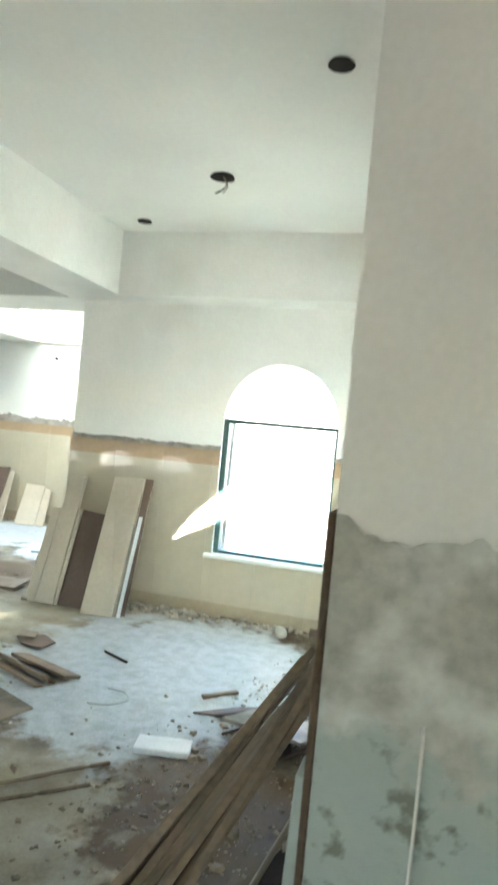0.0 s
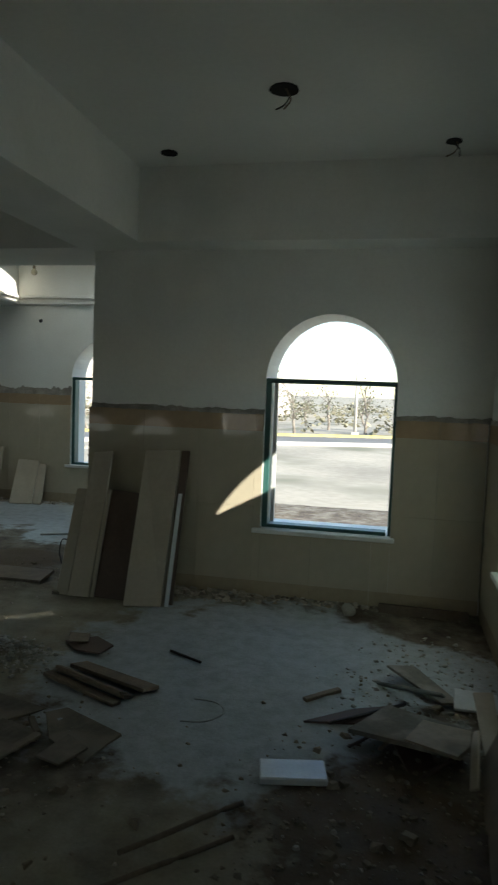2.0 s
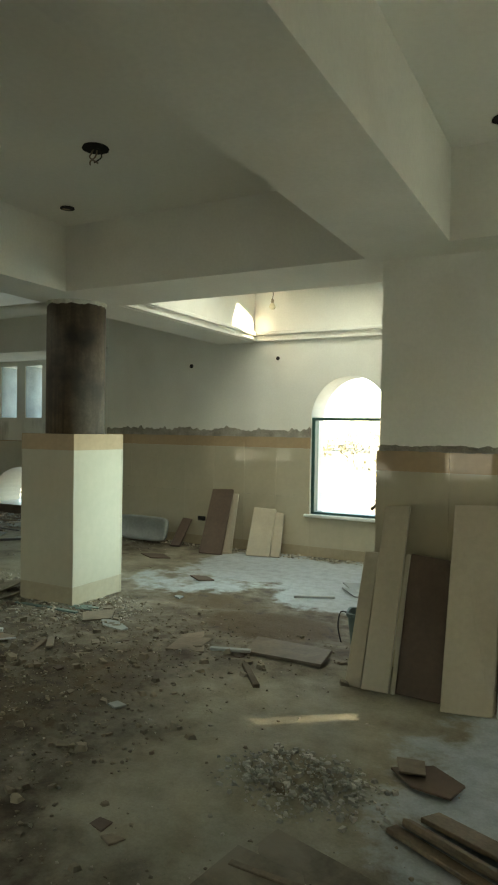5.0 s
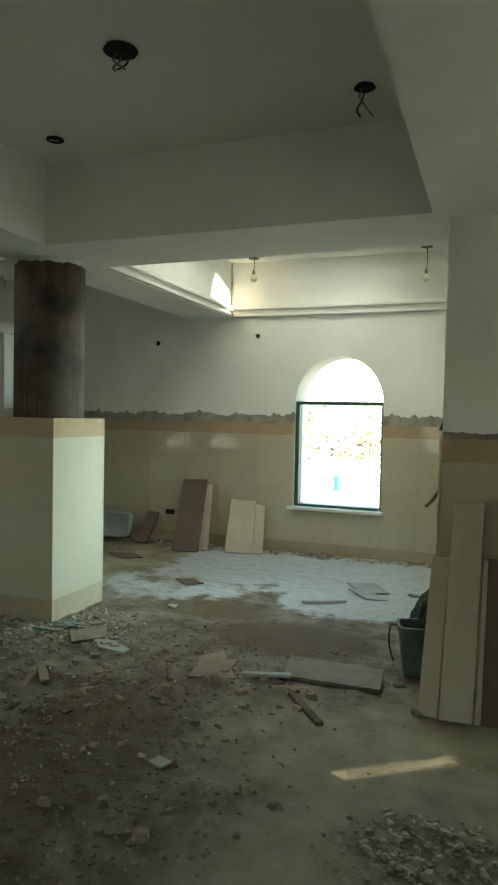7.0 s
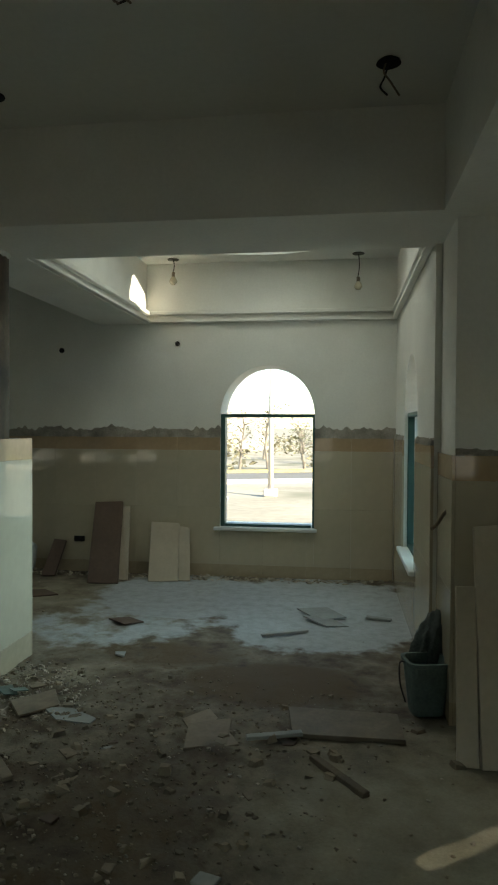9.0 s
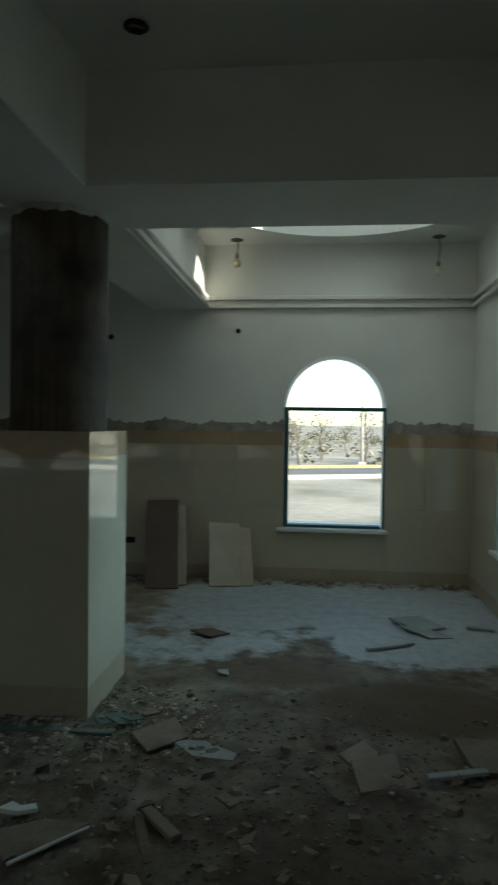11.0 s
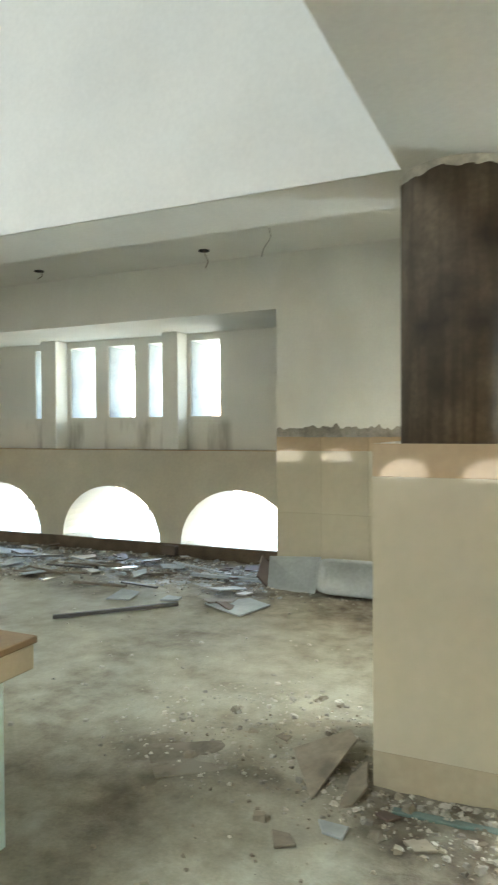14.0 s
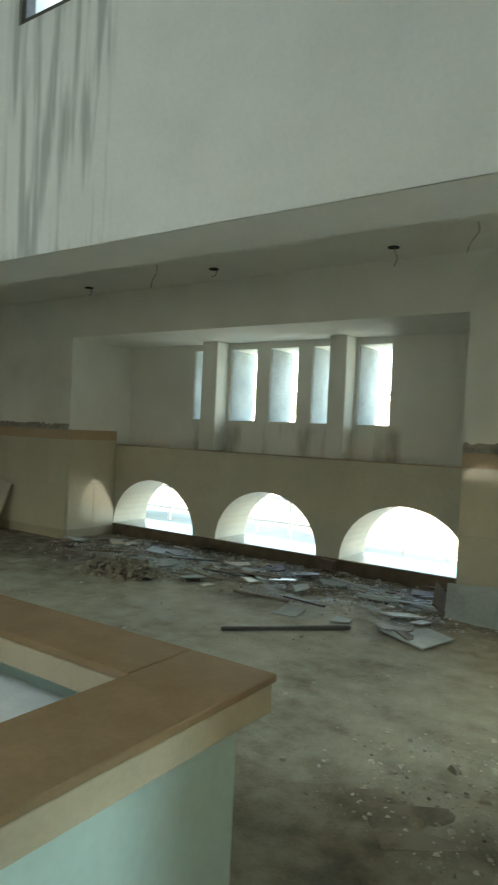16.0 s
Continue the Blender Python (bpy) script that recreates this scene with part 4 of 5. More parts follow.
# heap of sheets by the side wall
bits("broken_sheet", [(-0.625, 2.60), (-0.45, 2.93), (-0.10, 2.70), (-0.20, 2.43)], BOARD, "grimy grey-brown board propped over rubble", "broken board", 0.095, 0.022, (-5, -3))
bits("broken_sheet", [(-0.38, 2.52), (-0.29, 2.76), (-0.21, 2.72), (-0.08, 2.67), (-0.11, 2.50), (-0.17, 2.39)], PIECE, "tan broken board on the heap", "broken board", 0.121, 0.016, (-5, -3))
bits("broken_sheet", [(-0.46, 3.42), (-0.30, 3.5), (-0.08, 3.16), (-0.18, 3.1)], BOARD, "grimy splintered board on the heap", "broken board", 0.05, 0.015, (0, 8))
bits("broken_sheet", [(-0.10, 3.30), (0.12, 3.30), (0.14, 3.12), (-0.12, 3.08)], WHITEBOX, "white broken board on the heap", "broken board", 0.03, 0.015, (4, 3))
bits("broken_sheet", [(-0.02, 3.16), (0.08, 3.18), (0.06, 2.52), (-0.02, 2.54)], MARBLE, "cream strip of board by the wall", "broken board", 0.04, 0.015, (10, 0))
bits("broken_sheet", [(-0.85, 2.78), (-0.62, 2.95), (-0.45, 3.02), (-0.60, 2.82)], BROWNSLAB, "dark splinter beside the heap", "broken board", 0.02, 0.012, (4, 0))
bits("broken_sheet", [(-0.42, 2.64), (-0.28, 2.72), (-0.22, 2.50), (-0.36, 2.46)], BROWNSLAB, "brown broken tile under the heap", "broken tile", 0.015, 0.012, (6, 6))
for p, q, w, m_, lab in (((-0.72, 2.78, 0.03), (-0.36, 3.02, 0.06), 0.03, METAL, "dark splinter of board on the heap"), ((-0.48, 2.62, 0.02), (-0.30, 2.86, 0.10), 0.03, WOOD, "brown splinter propped on the heap"),
                         ((-0.50, 3.30, 0.03), (-0.18, 3.02, 0.13), 0.035, GREYSLAB, "grey splinter propped on the heap"), ((-0.10, 2.40, 0.02), (-0.06, 2.72, 0.11), 0.04, MARBLE, "cream splinter propped on the heap"),
                         ((-0.62, 2.60, 0.02), (-0.46, 2.78, 0.04), 0.025, BROWNSLAB, "dark splinter of board on the heap"), ((-0.30, 2.44, 0.02), (-0.14, 2.62, 0.05), 0.03, BROWNSLAB, "dark splinter of board on the heap")):
    beam_between("splinter", p, q, 0.014, w, m_, lab, "splinter", "splinters on the heap", twist=50)
beam_between("stick", (-0.87, 3.0, 0.025), (-0.70, 3.16, 0.03), 0.035, 0.02, WOOD, "short grey stick on the floor", "stick", "sticks")
beam_between("stick", (-1.75, 3.45, 0.012), (-1.52, 3.33, 0.012), 0.014, 0.014, CABLE, "short black stick on the dusty floor", "stick", "sticks")
tube("bent_batten", [(-1.34, 1.68, 0.03), (-1.22, 1.80, 0.035), (-1.10, 1.95, 0.03), (-0.99, 2.06, 0.03)], 0.010, WOOD, None, "thin bent timber batten on the floor", "batten", "battens")
tube("bent_batten", [(-1.42, 1.43, 0.025), (-1.25, 1.60, 0.03), (-1.10, 1.75, 0.025), (-0.98, 1.86, 0.03)], 0.009, WOOD, None, "thin timber batten on the floor", "batten", "battens")
# stack of boards
for p, q, wide, turn in (((-2.29, 2.94, 0.018), (-1.78, 2.70, 0.018), 0.06, 84), ((-2.24, 3.0, 0.02), (-1.75, 2.78, 0.022), 0.07, 72), ((-2.17, 3.07, 0.03), (-1.66, 2.87, 0.035), 0.13, 78),
                         ((-2.24, 2.97, 0.045), (-1.77, 2.76, 0.045), 0.05, 66)):
    beam_between("plank", p, q, 0.02, wide, WOOD, "brown plank lying in a small stack", "plank", "stack of planks", twist=turn)
bits("broken_tile", [(-2.42, 3.40), (-2.24, 3.48), (-2.08, 3.36), (-2.12, 3.24), (-2.30, 3.28)], BROWNSLAB, "brown broken tile on the dusty floor", z=0.02, tilt=(3, -4))
bits("broken_tile", [(-2.40, 3.42), (-2.28, 3.46), (-2.25, 3.36), (-2.36, 3.32)], PIECE, "brown chip of tile", z=0.045, tilt=(5, 6))
# big boards lying flat
bits("broken_sheet", [(-2.79, 2.21), (-2.74, 2.52), (-2.47, 2.49), (-2.31, 2.23), (-2.34, 2.11)], SUNK, "large brown board lying flat", "broken board", 0.02, 0.02, (1, 1))
bits("broken_sheet", [(-2.31, 2.10), (-2.30, 2.23), (-2.21, 2.38), (-1.97, 2.31), (-2.09, 2.04)], SUNK, "large brown board lying flat", "broken board", 0.02, 0.02, (1, -1))
bits("broken_sheet", [(-2.70, 2.57), (-2.67, 2.71), (-2.09, 2.57), (-2.21, 2.42), (-2.33, 2.27)], SUNK, "large dark board lying flat", "broken board", 0.008, 0.014, (0, 1))
bits("broken_sheet", [(-2.07, 2.52), (-1.99, 2.59), (-1.64, 2.43), (-1.71, 2.18), (-1.94, 2.31)], SUNK, "dark board lying flat", "broken board", 0.008, 0.014, (1, 0))
bits("broken_tile", [(-1.90, 2.13), (-1.85, 2.32), (-1.72, 2.25), (-1.78, 2.10)], PIECE, "small square tan tile on the boards", z=0.032, tilt=(2, 2))
bits("broken_tile", [(-2.08, 2.01), (-1.99, 2.29), (-1.95, 2.27), (-2.04, 2.00)], PIECE, "tan strip of board", z=0.045, tilt=(0, 0))
beam_between("stick", (-2.72, 2.42, 0.04), (-2.42, 2.42, 0.04), 0.03, 0.02, WOOD, "brown splinter on the boards", "stick", "sticks")
beam_between("stick", (-2.09, 2.42, 0.04), (-1.99, 2.30, 0.04), 0.03, 0.02, WOOD, "brown splinter on the boards", "stick", "sticks")
tube("cable", [(-2.42, 2.44, 0.05), (-2.46, 2.34, 0.055), (-2.40, 2.24, 0.055), (-2.33, 2.22, 0.05)], 0.005, CABLE, None, "short black cable curled on the boards", "cable", "cables")
tube("cable", [(-1.42, 2.86, 0.02), (-1.30, 2.84, 0.025), (-1.24, 2.76, 0.02), (-1.30, 2.64, 0.025), (-1.42, 2.62, 0.02)], 0.004, GREYSLAB, None, "dark wire curled in the dust", "cable", "cables")
# by the end of the window wall
bits("broken_sheet", [(-3.77, 4.70), (-3.19, 4.69), (-3.17, 4.43), (-3.73, 4.42)], PIECE, "long beige board lying flat", "broken board", 0.03, 0.025, (4, 0))
bits("broken_sheet", [(-4.27, 4.45), (-4.06, 4.55), (-4.04, 4.29), (-4.24, 4.21)], PIECE, "square beige board lying flat", "broken board", 0.02, 0.02, (3, 2))
beam_between("stick", (-3.62, 4.22, 0.03), (-3.38, 3.92, 0.03), 0.04, 0.03, WOOD, "brown stick on the floor", "stick", "sticks")
beam_between("stick", (-3.95, 4.33, 0.05), (-3.68, 4.42, 0.05), 0.04, 0.02, GREYSLAB, "grey strip among the rubble", "stick", "sticks")
bits("broken_tile", [(-3.86, 6.78), (-3.60, 6.86), (-3.44, 6.62), (-3.66, 6.50)], GREYSLAB, "grey broken tile in the pale dust", z=0.02, tilt=(2, 1))
bits("broken_tile", [(-3.80, 6.58), (-3.60, 6.62), (-3.42, 6.40), (-3.60, 6.36)], GREYSLAB, "grey broken tile in the pale dust", z=0.012, tilt=(1, 3))
beam_between("stick", (-4.08, 6.05, 0.02), (-3.74, 6.22, 0.02), 0.035, 0.02, GREYSLAB, "grey strip in the pale dust", "stick", "sticks")
beam_between("stick", (-3.28, 6.66, 0.02), (-3.08, 6.60, 0.02), 0.05, 0.02, GREYSLAB, "grey strip in the pale dust", "stick", "sticks")
bits("broken_tile", [(-5.35, 6.25), (-5.20, 6.32), (-5.05, 6.24), (-5.18, 6.14)], BROWNSLAB, "brown broken tile on the floor", z=0.02, tilt=(2, 2))
bits("broken_tile", [(-6.55, 7.0), (-6.30, 7.12), (-6.10, 6.98), (-6.3, 6.86)], BROWNSLAB, "brown broken tile by the back wall", z=0.015, tilt=(1, 1))


def sack():
    """Square plastic tub with a wire handle, a torn sack slumped over its back against the wall end."""
    tub = new("plastic_tub", None)
    tub.matrix_basis = pose(-3.02, 4.87, 0.012, 0, 0, 12)
    tagged(tub, "dull green plastic tub standing by the wall end", "tub")
    bm = bmesh.new()
    rings = []
    for hw, hd, z in ((0.085, 0.075, 0), (0.115, 0.10, 0.27), (0.125, 0.11, 0.275), (0.125, 0.11, 0.295), (0.108, 0.093, 0.295), (0.078, 0.068, 0.02)):
        ring = []
        for k in range(24):
            a = 2 * math.pi * (k + 0.5) / 24
            c, n = math.cos(a), math.sin(a)
            ring.append(bm.verts.new((hw * math.copysign(abs(c) ** 0.4, c), hd * math.copysign(abs(n) ** 0.4, n), z)))
        rings.append(ring)
    for r, q in zip(rings, rings[1:]):
        for k in range(24):
            bm.faces.new((r[k], r[(k + 1) % 24], q[(k + 1) % 24], q[k]))
    bm.faces.new(rings[0])
    bm.faces.new(rings[-1])
    bmesh.ops.recalc_face_normals(bm, faces=bm.faces)
    part("tub_body", bm, BAG, tub)
    tube("wire_handle", [(-0.125, 0.0, 0.28), (-0.165, -0.05, 0.29), (-0.175, -0.09, 0.20), (-0.15, -0.11, 0.10)], 0.005, CABLE, tub)
    bm = bmesh.new()
    bmesh.ops.create_icosphere(bm, subdivisions=4, radius=0.5)
    for v in bm.verts:
        fold = noise.noise((v.co.x * 6, v.co.y * 6, v.co.z * 1.4 + 4)) * 0.30 - abs(noise.noise((v.co.x * 4 + v.co.z, v.co.y * 5, v.co.z * 2))) * 0.25
        v.co *= 0.95 + fold + noise.noise(v.co * 14) * 0.05
        v.co.x *= 0.24 - 0.14 * v.co.z
        v.co.y *= 0.32
        v.co.z = max(0.0, v.co.z * 0.56 + 0.24)
        v.co.x += 0.10 * v.co.z
    cloth = part("rubble_sack", bm, SACKING, None, "", True)
    cloth.matrix_basis = pose(-3.00, 5.09, 0)
    tagged(cloth, "crumpled dark sack slumped behind a tub against the wall end", "sack")


sack()
tube("wall_cable", [(-2.90, 4.92, 1.14), (-2.935, 4.91, 1.10), (-2.965, 4.90, 1.055), (-3.0, 4.90, 1.02)], 0.011, WOOD, None, "brown cable sticking out of the wall end", "cable", "cables")
tube("wall_cable", [(0.215, 2.42, 1.06), (0.192, 2.415, 1.055), (0.19, 2.41, 1.03), (0.194, 2.405, 1.005)], 0.006, WOOD, None, "brown cable stub out of the side wall", "cable", "cables")
# round the column foot
bits("broken_tile", [(-6.63, 4.87), (-6.44, 4.54), (-6.33, 4.94), (-6.38, 5.02)], PIECE, "tan broken tile leaning on rubble by the column", z=0.07, tilt=(12, -10))
bits("broken_tile", [(-6.31, 4.53), (-6.32, 4.76), (-6.27, 4.89), (-6.22, 4.68), (-6.25, 4.55)], PIECE, "tan broken tile by the column", z=0.03, tilt=(4, -12))
bits("broken_sheet", [(-7.12, 4.43), (-7.33, 4.67), (-6.94, 4.90), (-6.77, 4.68)], SUNK, "wide brown board half sunk in the dirt", "broken board", 0.012, 0.012, (0, 0))
bits("broken_tile", [(-5.64, 3.76), (-5.47, 3.60), (-5.26, 3.83), (-5.44, 3.85)], PIECE, "broken tile with a pale cut edge on the floor", z=0.03, thick=0.016, tilt=(4, -3))
bits("broken_tile", [(-5.32, 4.58), (-5.14, 4.77), (-5.04, 4.60), (-5.20, 4.44)], PIECE, "tan broken tile by the column foot", z=0.03, tilt=(4, 3))
bits("broken_tile", [(-5.11, 4.56), (-4.97, 4.60), (-4.79, 4.50), (-4.80, 4.43), (-4.99, 4.44)], GREYSLAB, "grey broken tile under another", z=0.012, tilt=(0, 2))
beam_between("stick", (-5.09, 3.99, 0.03), (-4.93, 3.81, 0.04), 0.05, 0.02, PIECE, "tan stone strip on the rubble", "stick", "sticks")
beam_between("stick", (-5.11, 3.95, 0.02), (-5.0, 3.68, 0.02), 0.04, 0.02, WOOD, "brown strip on the rubble", "stick", "sticks")
beam_between("stick", (-6.1, 4.60, 0.02), (-5.42, 4.62, 0.02), 0.04, 0.015, GREENGLASS, "thin grey strip along the column foot", "stick", "sticks")
for k in range(5):
    x, y = -5.56 + 0.05 * k, 4.72 + 0.03 * (k % 3)
    bits("plastic_scrap", [(x - 0.06, y), (x + 0.02, y + 0.05), (x + 0.07, y - 0.01), (x, y - 0.05)], GREENGLASS, "green plastic scrap by the column foot", "scrap", 0.015 + 0.006 * k, 0.006, (12 - 5 * k, 8 * (k % 2)), "plastic scraps")
bits("plaster_lump", [(-5.65, 3.88), (-5.61, 3.93), (-5.57, 3.915), (-5.52, 3.94), (-5.50, 3.915), (-5.57, 3.88)], PLASTER, "white plaster lump on the rubble", "plaster lump", 0.035, 0.022, (8, 6), "plaster lumps")
bits("broken_sheet", [(-4.32, 4.52), (-4.20, 4.66), (-3.98, 4.30), (-4.14, 4.22)], PIECE, "brown broken board in the rubble", "broken board", 0.02, 0.015, (2, 0))
# white strip added to brighten the lit front edge of the tile above
beam_between("stick", (-5.47, 3.59, 0.045), (-5.26, 3.82, 0.05), 0.012, 0.012, WHITEBOX, "narrow white strip added as the lit cut edge of a broken tile", "stick", "sticks")
bits("broken_block", [(-9.80, 8.79), (-9.80, 8.89), (-9.62, 8.89), (-9.62, 8.80)], BROWNSLAB, "small brown broken block against the kerb", "broken block", 0.05, 0.11, (0, 4), "broken blocks")
# hall floor
beam_between("pole", (-9.24, 6.22, 0.03), (-8.50, 6.98, 0.03), 0.035, 0.03, METAL, "long dark metal bar on the hall floor", "bar", "bars")
bits("broken_sheet", [(-8.28, 7.06), (-7.98, 7.36), (-7.74, 7.26), (-7.86, 6.88)], GREYSLAB, "grey broken board on the hall floor", "broken board", 0.02, 0.015, (2, 2))
beam_between("pole", (-8.9, 7.94, 0.06), (-7.95, 8.0, 0.05), 0.05, 0.03, GREYSLAB, "pale metal strip on the rubble", "bar", "bars")
beam_between("pole", (-9.9, 7.3, 0.03), (-9.3, 7.35, 0.03), 0.04, 0.025, WOOD, "thin batten on the hall floor", "bar", "bars")
leaning("stone_slab", (-8.02, 7.90, 0), (-7.52, 7.84, 0), (-8.05, 8.03, 0.29), (-7.52, 8.03, 0.32), 0.025, GREYSLAB, "long grey stone sheet leaning low on the wall", "stone slab", G2)
bits("broken_sheet", [(-8.3, 8.2), (-8.02, 8.28), (-7.98, 7.9), (-8.14, 7.84)], BROWNSLAB, "brown broken board on edge in the rubble", "broken board", 0.1, 0.02, (0, 52))
rng = random.Random(5)
for k in range(60):
    x = rng.uniform(-13.0, -7.6)
    y = rng.uniform(6.9 + 0.1 * abs(x + 9), 8.8)
    s, a = rng.uniform(0.06, 0.24), rng.uniform(0, 6.28)
    pts = [(x + s * rng.uniform(0.6, 1) * math.cos(a + i * 1.4), y + s * rng.uniform(0.4, 0.8) * math.sin(a + i * 1.4)) for i in range(4)]
    bits("broken_tile", pts, rng.choice((GREYSLAB, GREYSLAB, PIECE, BROWNSLAB, MARBLE)), "broken tile in the rubble by the arches", z=rng.uniform(0.015, 0.07), thick=0.012,
         tilt=(rng.uniform(-12, 12), rng.uniform(-12, 12)))
for k in range(44):
    x, y = rng.uniform(-6.9, -3.1), rng.uniform(2.3, 5.6)
    if -6.3 < x < -5.5 and y > 4.6:
        continue
    s, a = rng.uniform(0.03, 0.10), rng.uniform(0, 6.28)
    pts = [(x + s * rng.uniform(0.6, 1) * math.cos(a + i * 1.4), y + s * rng.uniform(0.4, 0.8) * math.sin(a + i * 1.4)) for i in range(4)]
    bits("broken_tile", pts, rng.choice((PIECE, PIECE, BROWNSLAB, GREYSLAB)), "broken tile trodden into the floor", z=0.012, thick=0.012, tilt=(rng.uniform(-6, 6), rng.uniform(-6, 6)))


# ---- floor sheet and rubble ----
def blob(x, y, cx, cy, rx, ry, soft=0.35):
    d = math.hypot((x - cx) / rx, (y - cy) / ry)
    return max(0.0, min(1.0, (1 + soft - d) / (2 * soft)))


def rough_at(x, y):
    """How thick the rubble lies, 0 to 1."""
    r = max(blob(x, y, -0.2, 2.7, 0.7, 1.0), blob(x, y, -1.2, 4.65, 1.5, 0.16), blob(x, y, -2.35, 2.1, 0.9, 0.7), blob(x, y, -2.75, 3.05, 0.38, 0.3), blob(x, y, -4.8, 3.4, 1.9, 1.6),
            blob(x, y, -5.8, 4.75, 0.9, 0.55), blob(x, y, -3.9, 4.4, 1.0, 0.35), blob(x, y, -10.5, 8.3, 3.4, 0.9), blob(x, y, -6.9, 5.0, 0.7, 0.6), blob(x, y, -2.2, 1.2, 1.6, 0.8), blob(x, y, -0.55, 1.9, 0.5, 0.7))
    return r


def dust_at(x, y):
    d = max(blob(x, y, -1.3, 3.35, 1.1, 1.25, 0.5), blob(x, y, -3.65, 6.9, 0.95, 1.2), blob(x, y, -4.9, 7.2, 0.9, 0.8), blob(x, y, -0.3, 3.6, 0.6, 0.5), 0.55 * blob(x, y, -5.3, 6.3, 0.9, 0.8), 0.42 * blob(x, y, -10.2, 8.0, 3.0, 0.7))
    return d


def screed_at(x, y):
    """Where the bare grey screed shows through."""
    return max(blob(x, y, -2.4, 3.7, 1.4, 1.0, 0.4), 0.9 * blob(x, y, -2.85, 3.0, 0.75, 0.9, 0.4), 0.8 * blob(x, y, -9.4, 5.9, 3.8, 1.9), 0.7 * blob(x, y, -5.9, 6.7, 1.3, 1.1), 0.8 * blob(x, y, -1.3, 1.2, 0.9, 1.0), 0.6 * blob(x, y, -6.9, 3.9, 1.2, 0.9))


def damp_dark_at(x, y):
    # Damp brown patches; the last blob darkens the floor below the leaning timbers.
    return max(blob(x, y, -3.9, 5.16, 0.55, 0.36), 0.6 * blob(x, y, -4.7, 5.6, 0.6, 0.3), 0.6 * blob(x, y, -0.5, 1.9, 0.55, 0.7), 0.5 * blob(x, y, -4.4, 3.3, 0.5, 0.9), blob(x, y, -0.2, 1.2, 0.35, 0.6))


def floor_z(x, y):
    r = rough_at(x, y)
    return 0.004 + 0.012 * noise.noise((x * 1.1, y * 1.1, 0)) + (0.006 + 0.016 * r) * noise.noise((x * 5, y * 5, 3)) + 0.014 * r * noise.noise((x * 14, y * 14, 5)) + 0.012 * r


def floor_sheet():
    def cuts(a, b, fa, fb, s):
        out = []
        v = a
        while v < b:
            out.append(v)
            v += s if fa < v < fb else 0.35
        return out + [b]
    xs, ys = cuts(-16.99, 0.61, -13.5, 0.3, 0.045), cuts(-7.19, 9.19, 0.6, 8.95, 0.045)
    verts = [(x, y, floor_z(x, y)) for y in ys for x in xs]
    nx = len(xs)
    faces = [(j * nx + i, j * nx + i + 1, (j + 1) * nx + i + 1, (j + 1) * nx + i) for j in range(len(ys) - 1) for i in range(nx - 1)]
    ob = obj("floor_dirt", verts, faces, FLOOR, smooth=True)
    at = ob.data.color_attributes.new("dust", 'FLOAT_COLOR', 'POINT')
    flat = np.ones((len(verts), 4), dtype=np.float32)
    flat[:, 0] = [dust_at(v[0], v[1]) for v in verts]
    flat[:, 1] = [damp_dark_at(v[0], v[1]) for v in verts]
    flat[:, 2] = [screed_at(v[0], v[1]) for v in verts]
    at.data.foreach_set("color", flat.ravel())
    return struct(ob, "rubble-strewn dirt floor with pale plaster dust", "floor")


floor_sheet()


def rubble(name, count, seed, size, material, accept, region, lift=None):
    """Loose chips, too many to count."""
    r = random.Random(seed)
    verts, faces = [], []
    made = 0
    while made < count:
        x, y = r.uniform(region[0], region[1]), r.uniform(region[2], region[3])
        if r.random() > accept(x, y) or (-6.24 < x < -5.58 and 4.74 < y < 5.45) or (-9 < x < -7.3 and 2.2 < y < 3.92):
            continue
        s = size * (0.4 + 1.4 * r.random() ** 3)
        a, b = r.uniform(0, 6.28), r.uniform(-0.4, 0.4)
        h = s * r.uniform(0.2, 0.5)
        z = floor_z(x, y) + h * 0.25 + (lift(x, y) * r.random() if lift else 0)
        base = len(verts)
        k = r.choice((3, 4, 4, 5))
        for lvl, sc in ((-0.5, 1.0), (0.5, r.uniform(0.5, 0.9))):
            for i in range(k):
                t = a + 6.283 * i / k + r.uniform(-0.3, 0.3)
                px, py = s * sc * math.cos(t) * 0.5, s * sc * math.sin(t) * r.uniform(0.3, 0.5)
                verts.append((x + px, y + py, z + lvl * h + b * px))
        faces.append(tuple(base + i for i in range(k))[::-1])
        faces.append(tuple(base + k + i for i in range(k)))
        for i in range(k):
            j = (i + 1) % k
            faces.append((base + i, base + j, base + k + j, base + k + i))
        made += 1
    ob = obj(name, verts, faces, material)
    return tagged(ob, "loose chips of tile and plaster rubble", "rubble", kind="stuff")


DIRTCHIP = mat("dirty_rubble", (0.26, 0.215, 0.155), 0.9, 0.2, 6, 50, 0.3, 0.006, island=0.35)
rubble("rubble", 7000, 1, 0.017, DIRTCHIP, lambda x, y: (0.006 + rough_at(x, y)) * (1 - 0.92 * min(1.0, 1.4 * max(dust_at(x, y), screed_at(x, y)))), (-7.2, 0.2, 1.0, 7.9))
rubble("rubble_pale", 1500, 2, 0.017, CHIP, lambda x, y: 0.01 + rough_at(x, y) ** 2, (-7.2, 0.2, 1.0, 7.9))
rubble("rubble_hall", 4200, 3, 0.026, CHIP, lambda x, y: 0.05 + rough_at(x, y), (-13.2, -6.3, 4.4, 8.9))
rubble("rubble_wall", 320, 4, 0.04, CHIP, lambda x, y: blob(x, y, -1.75, 4.62, 0.42, 0.12), (-2.3, -0.4, 4.4, 4.7))
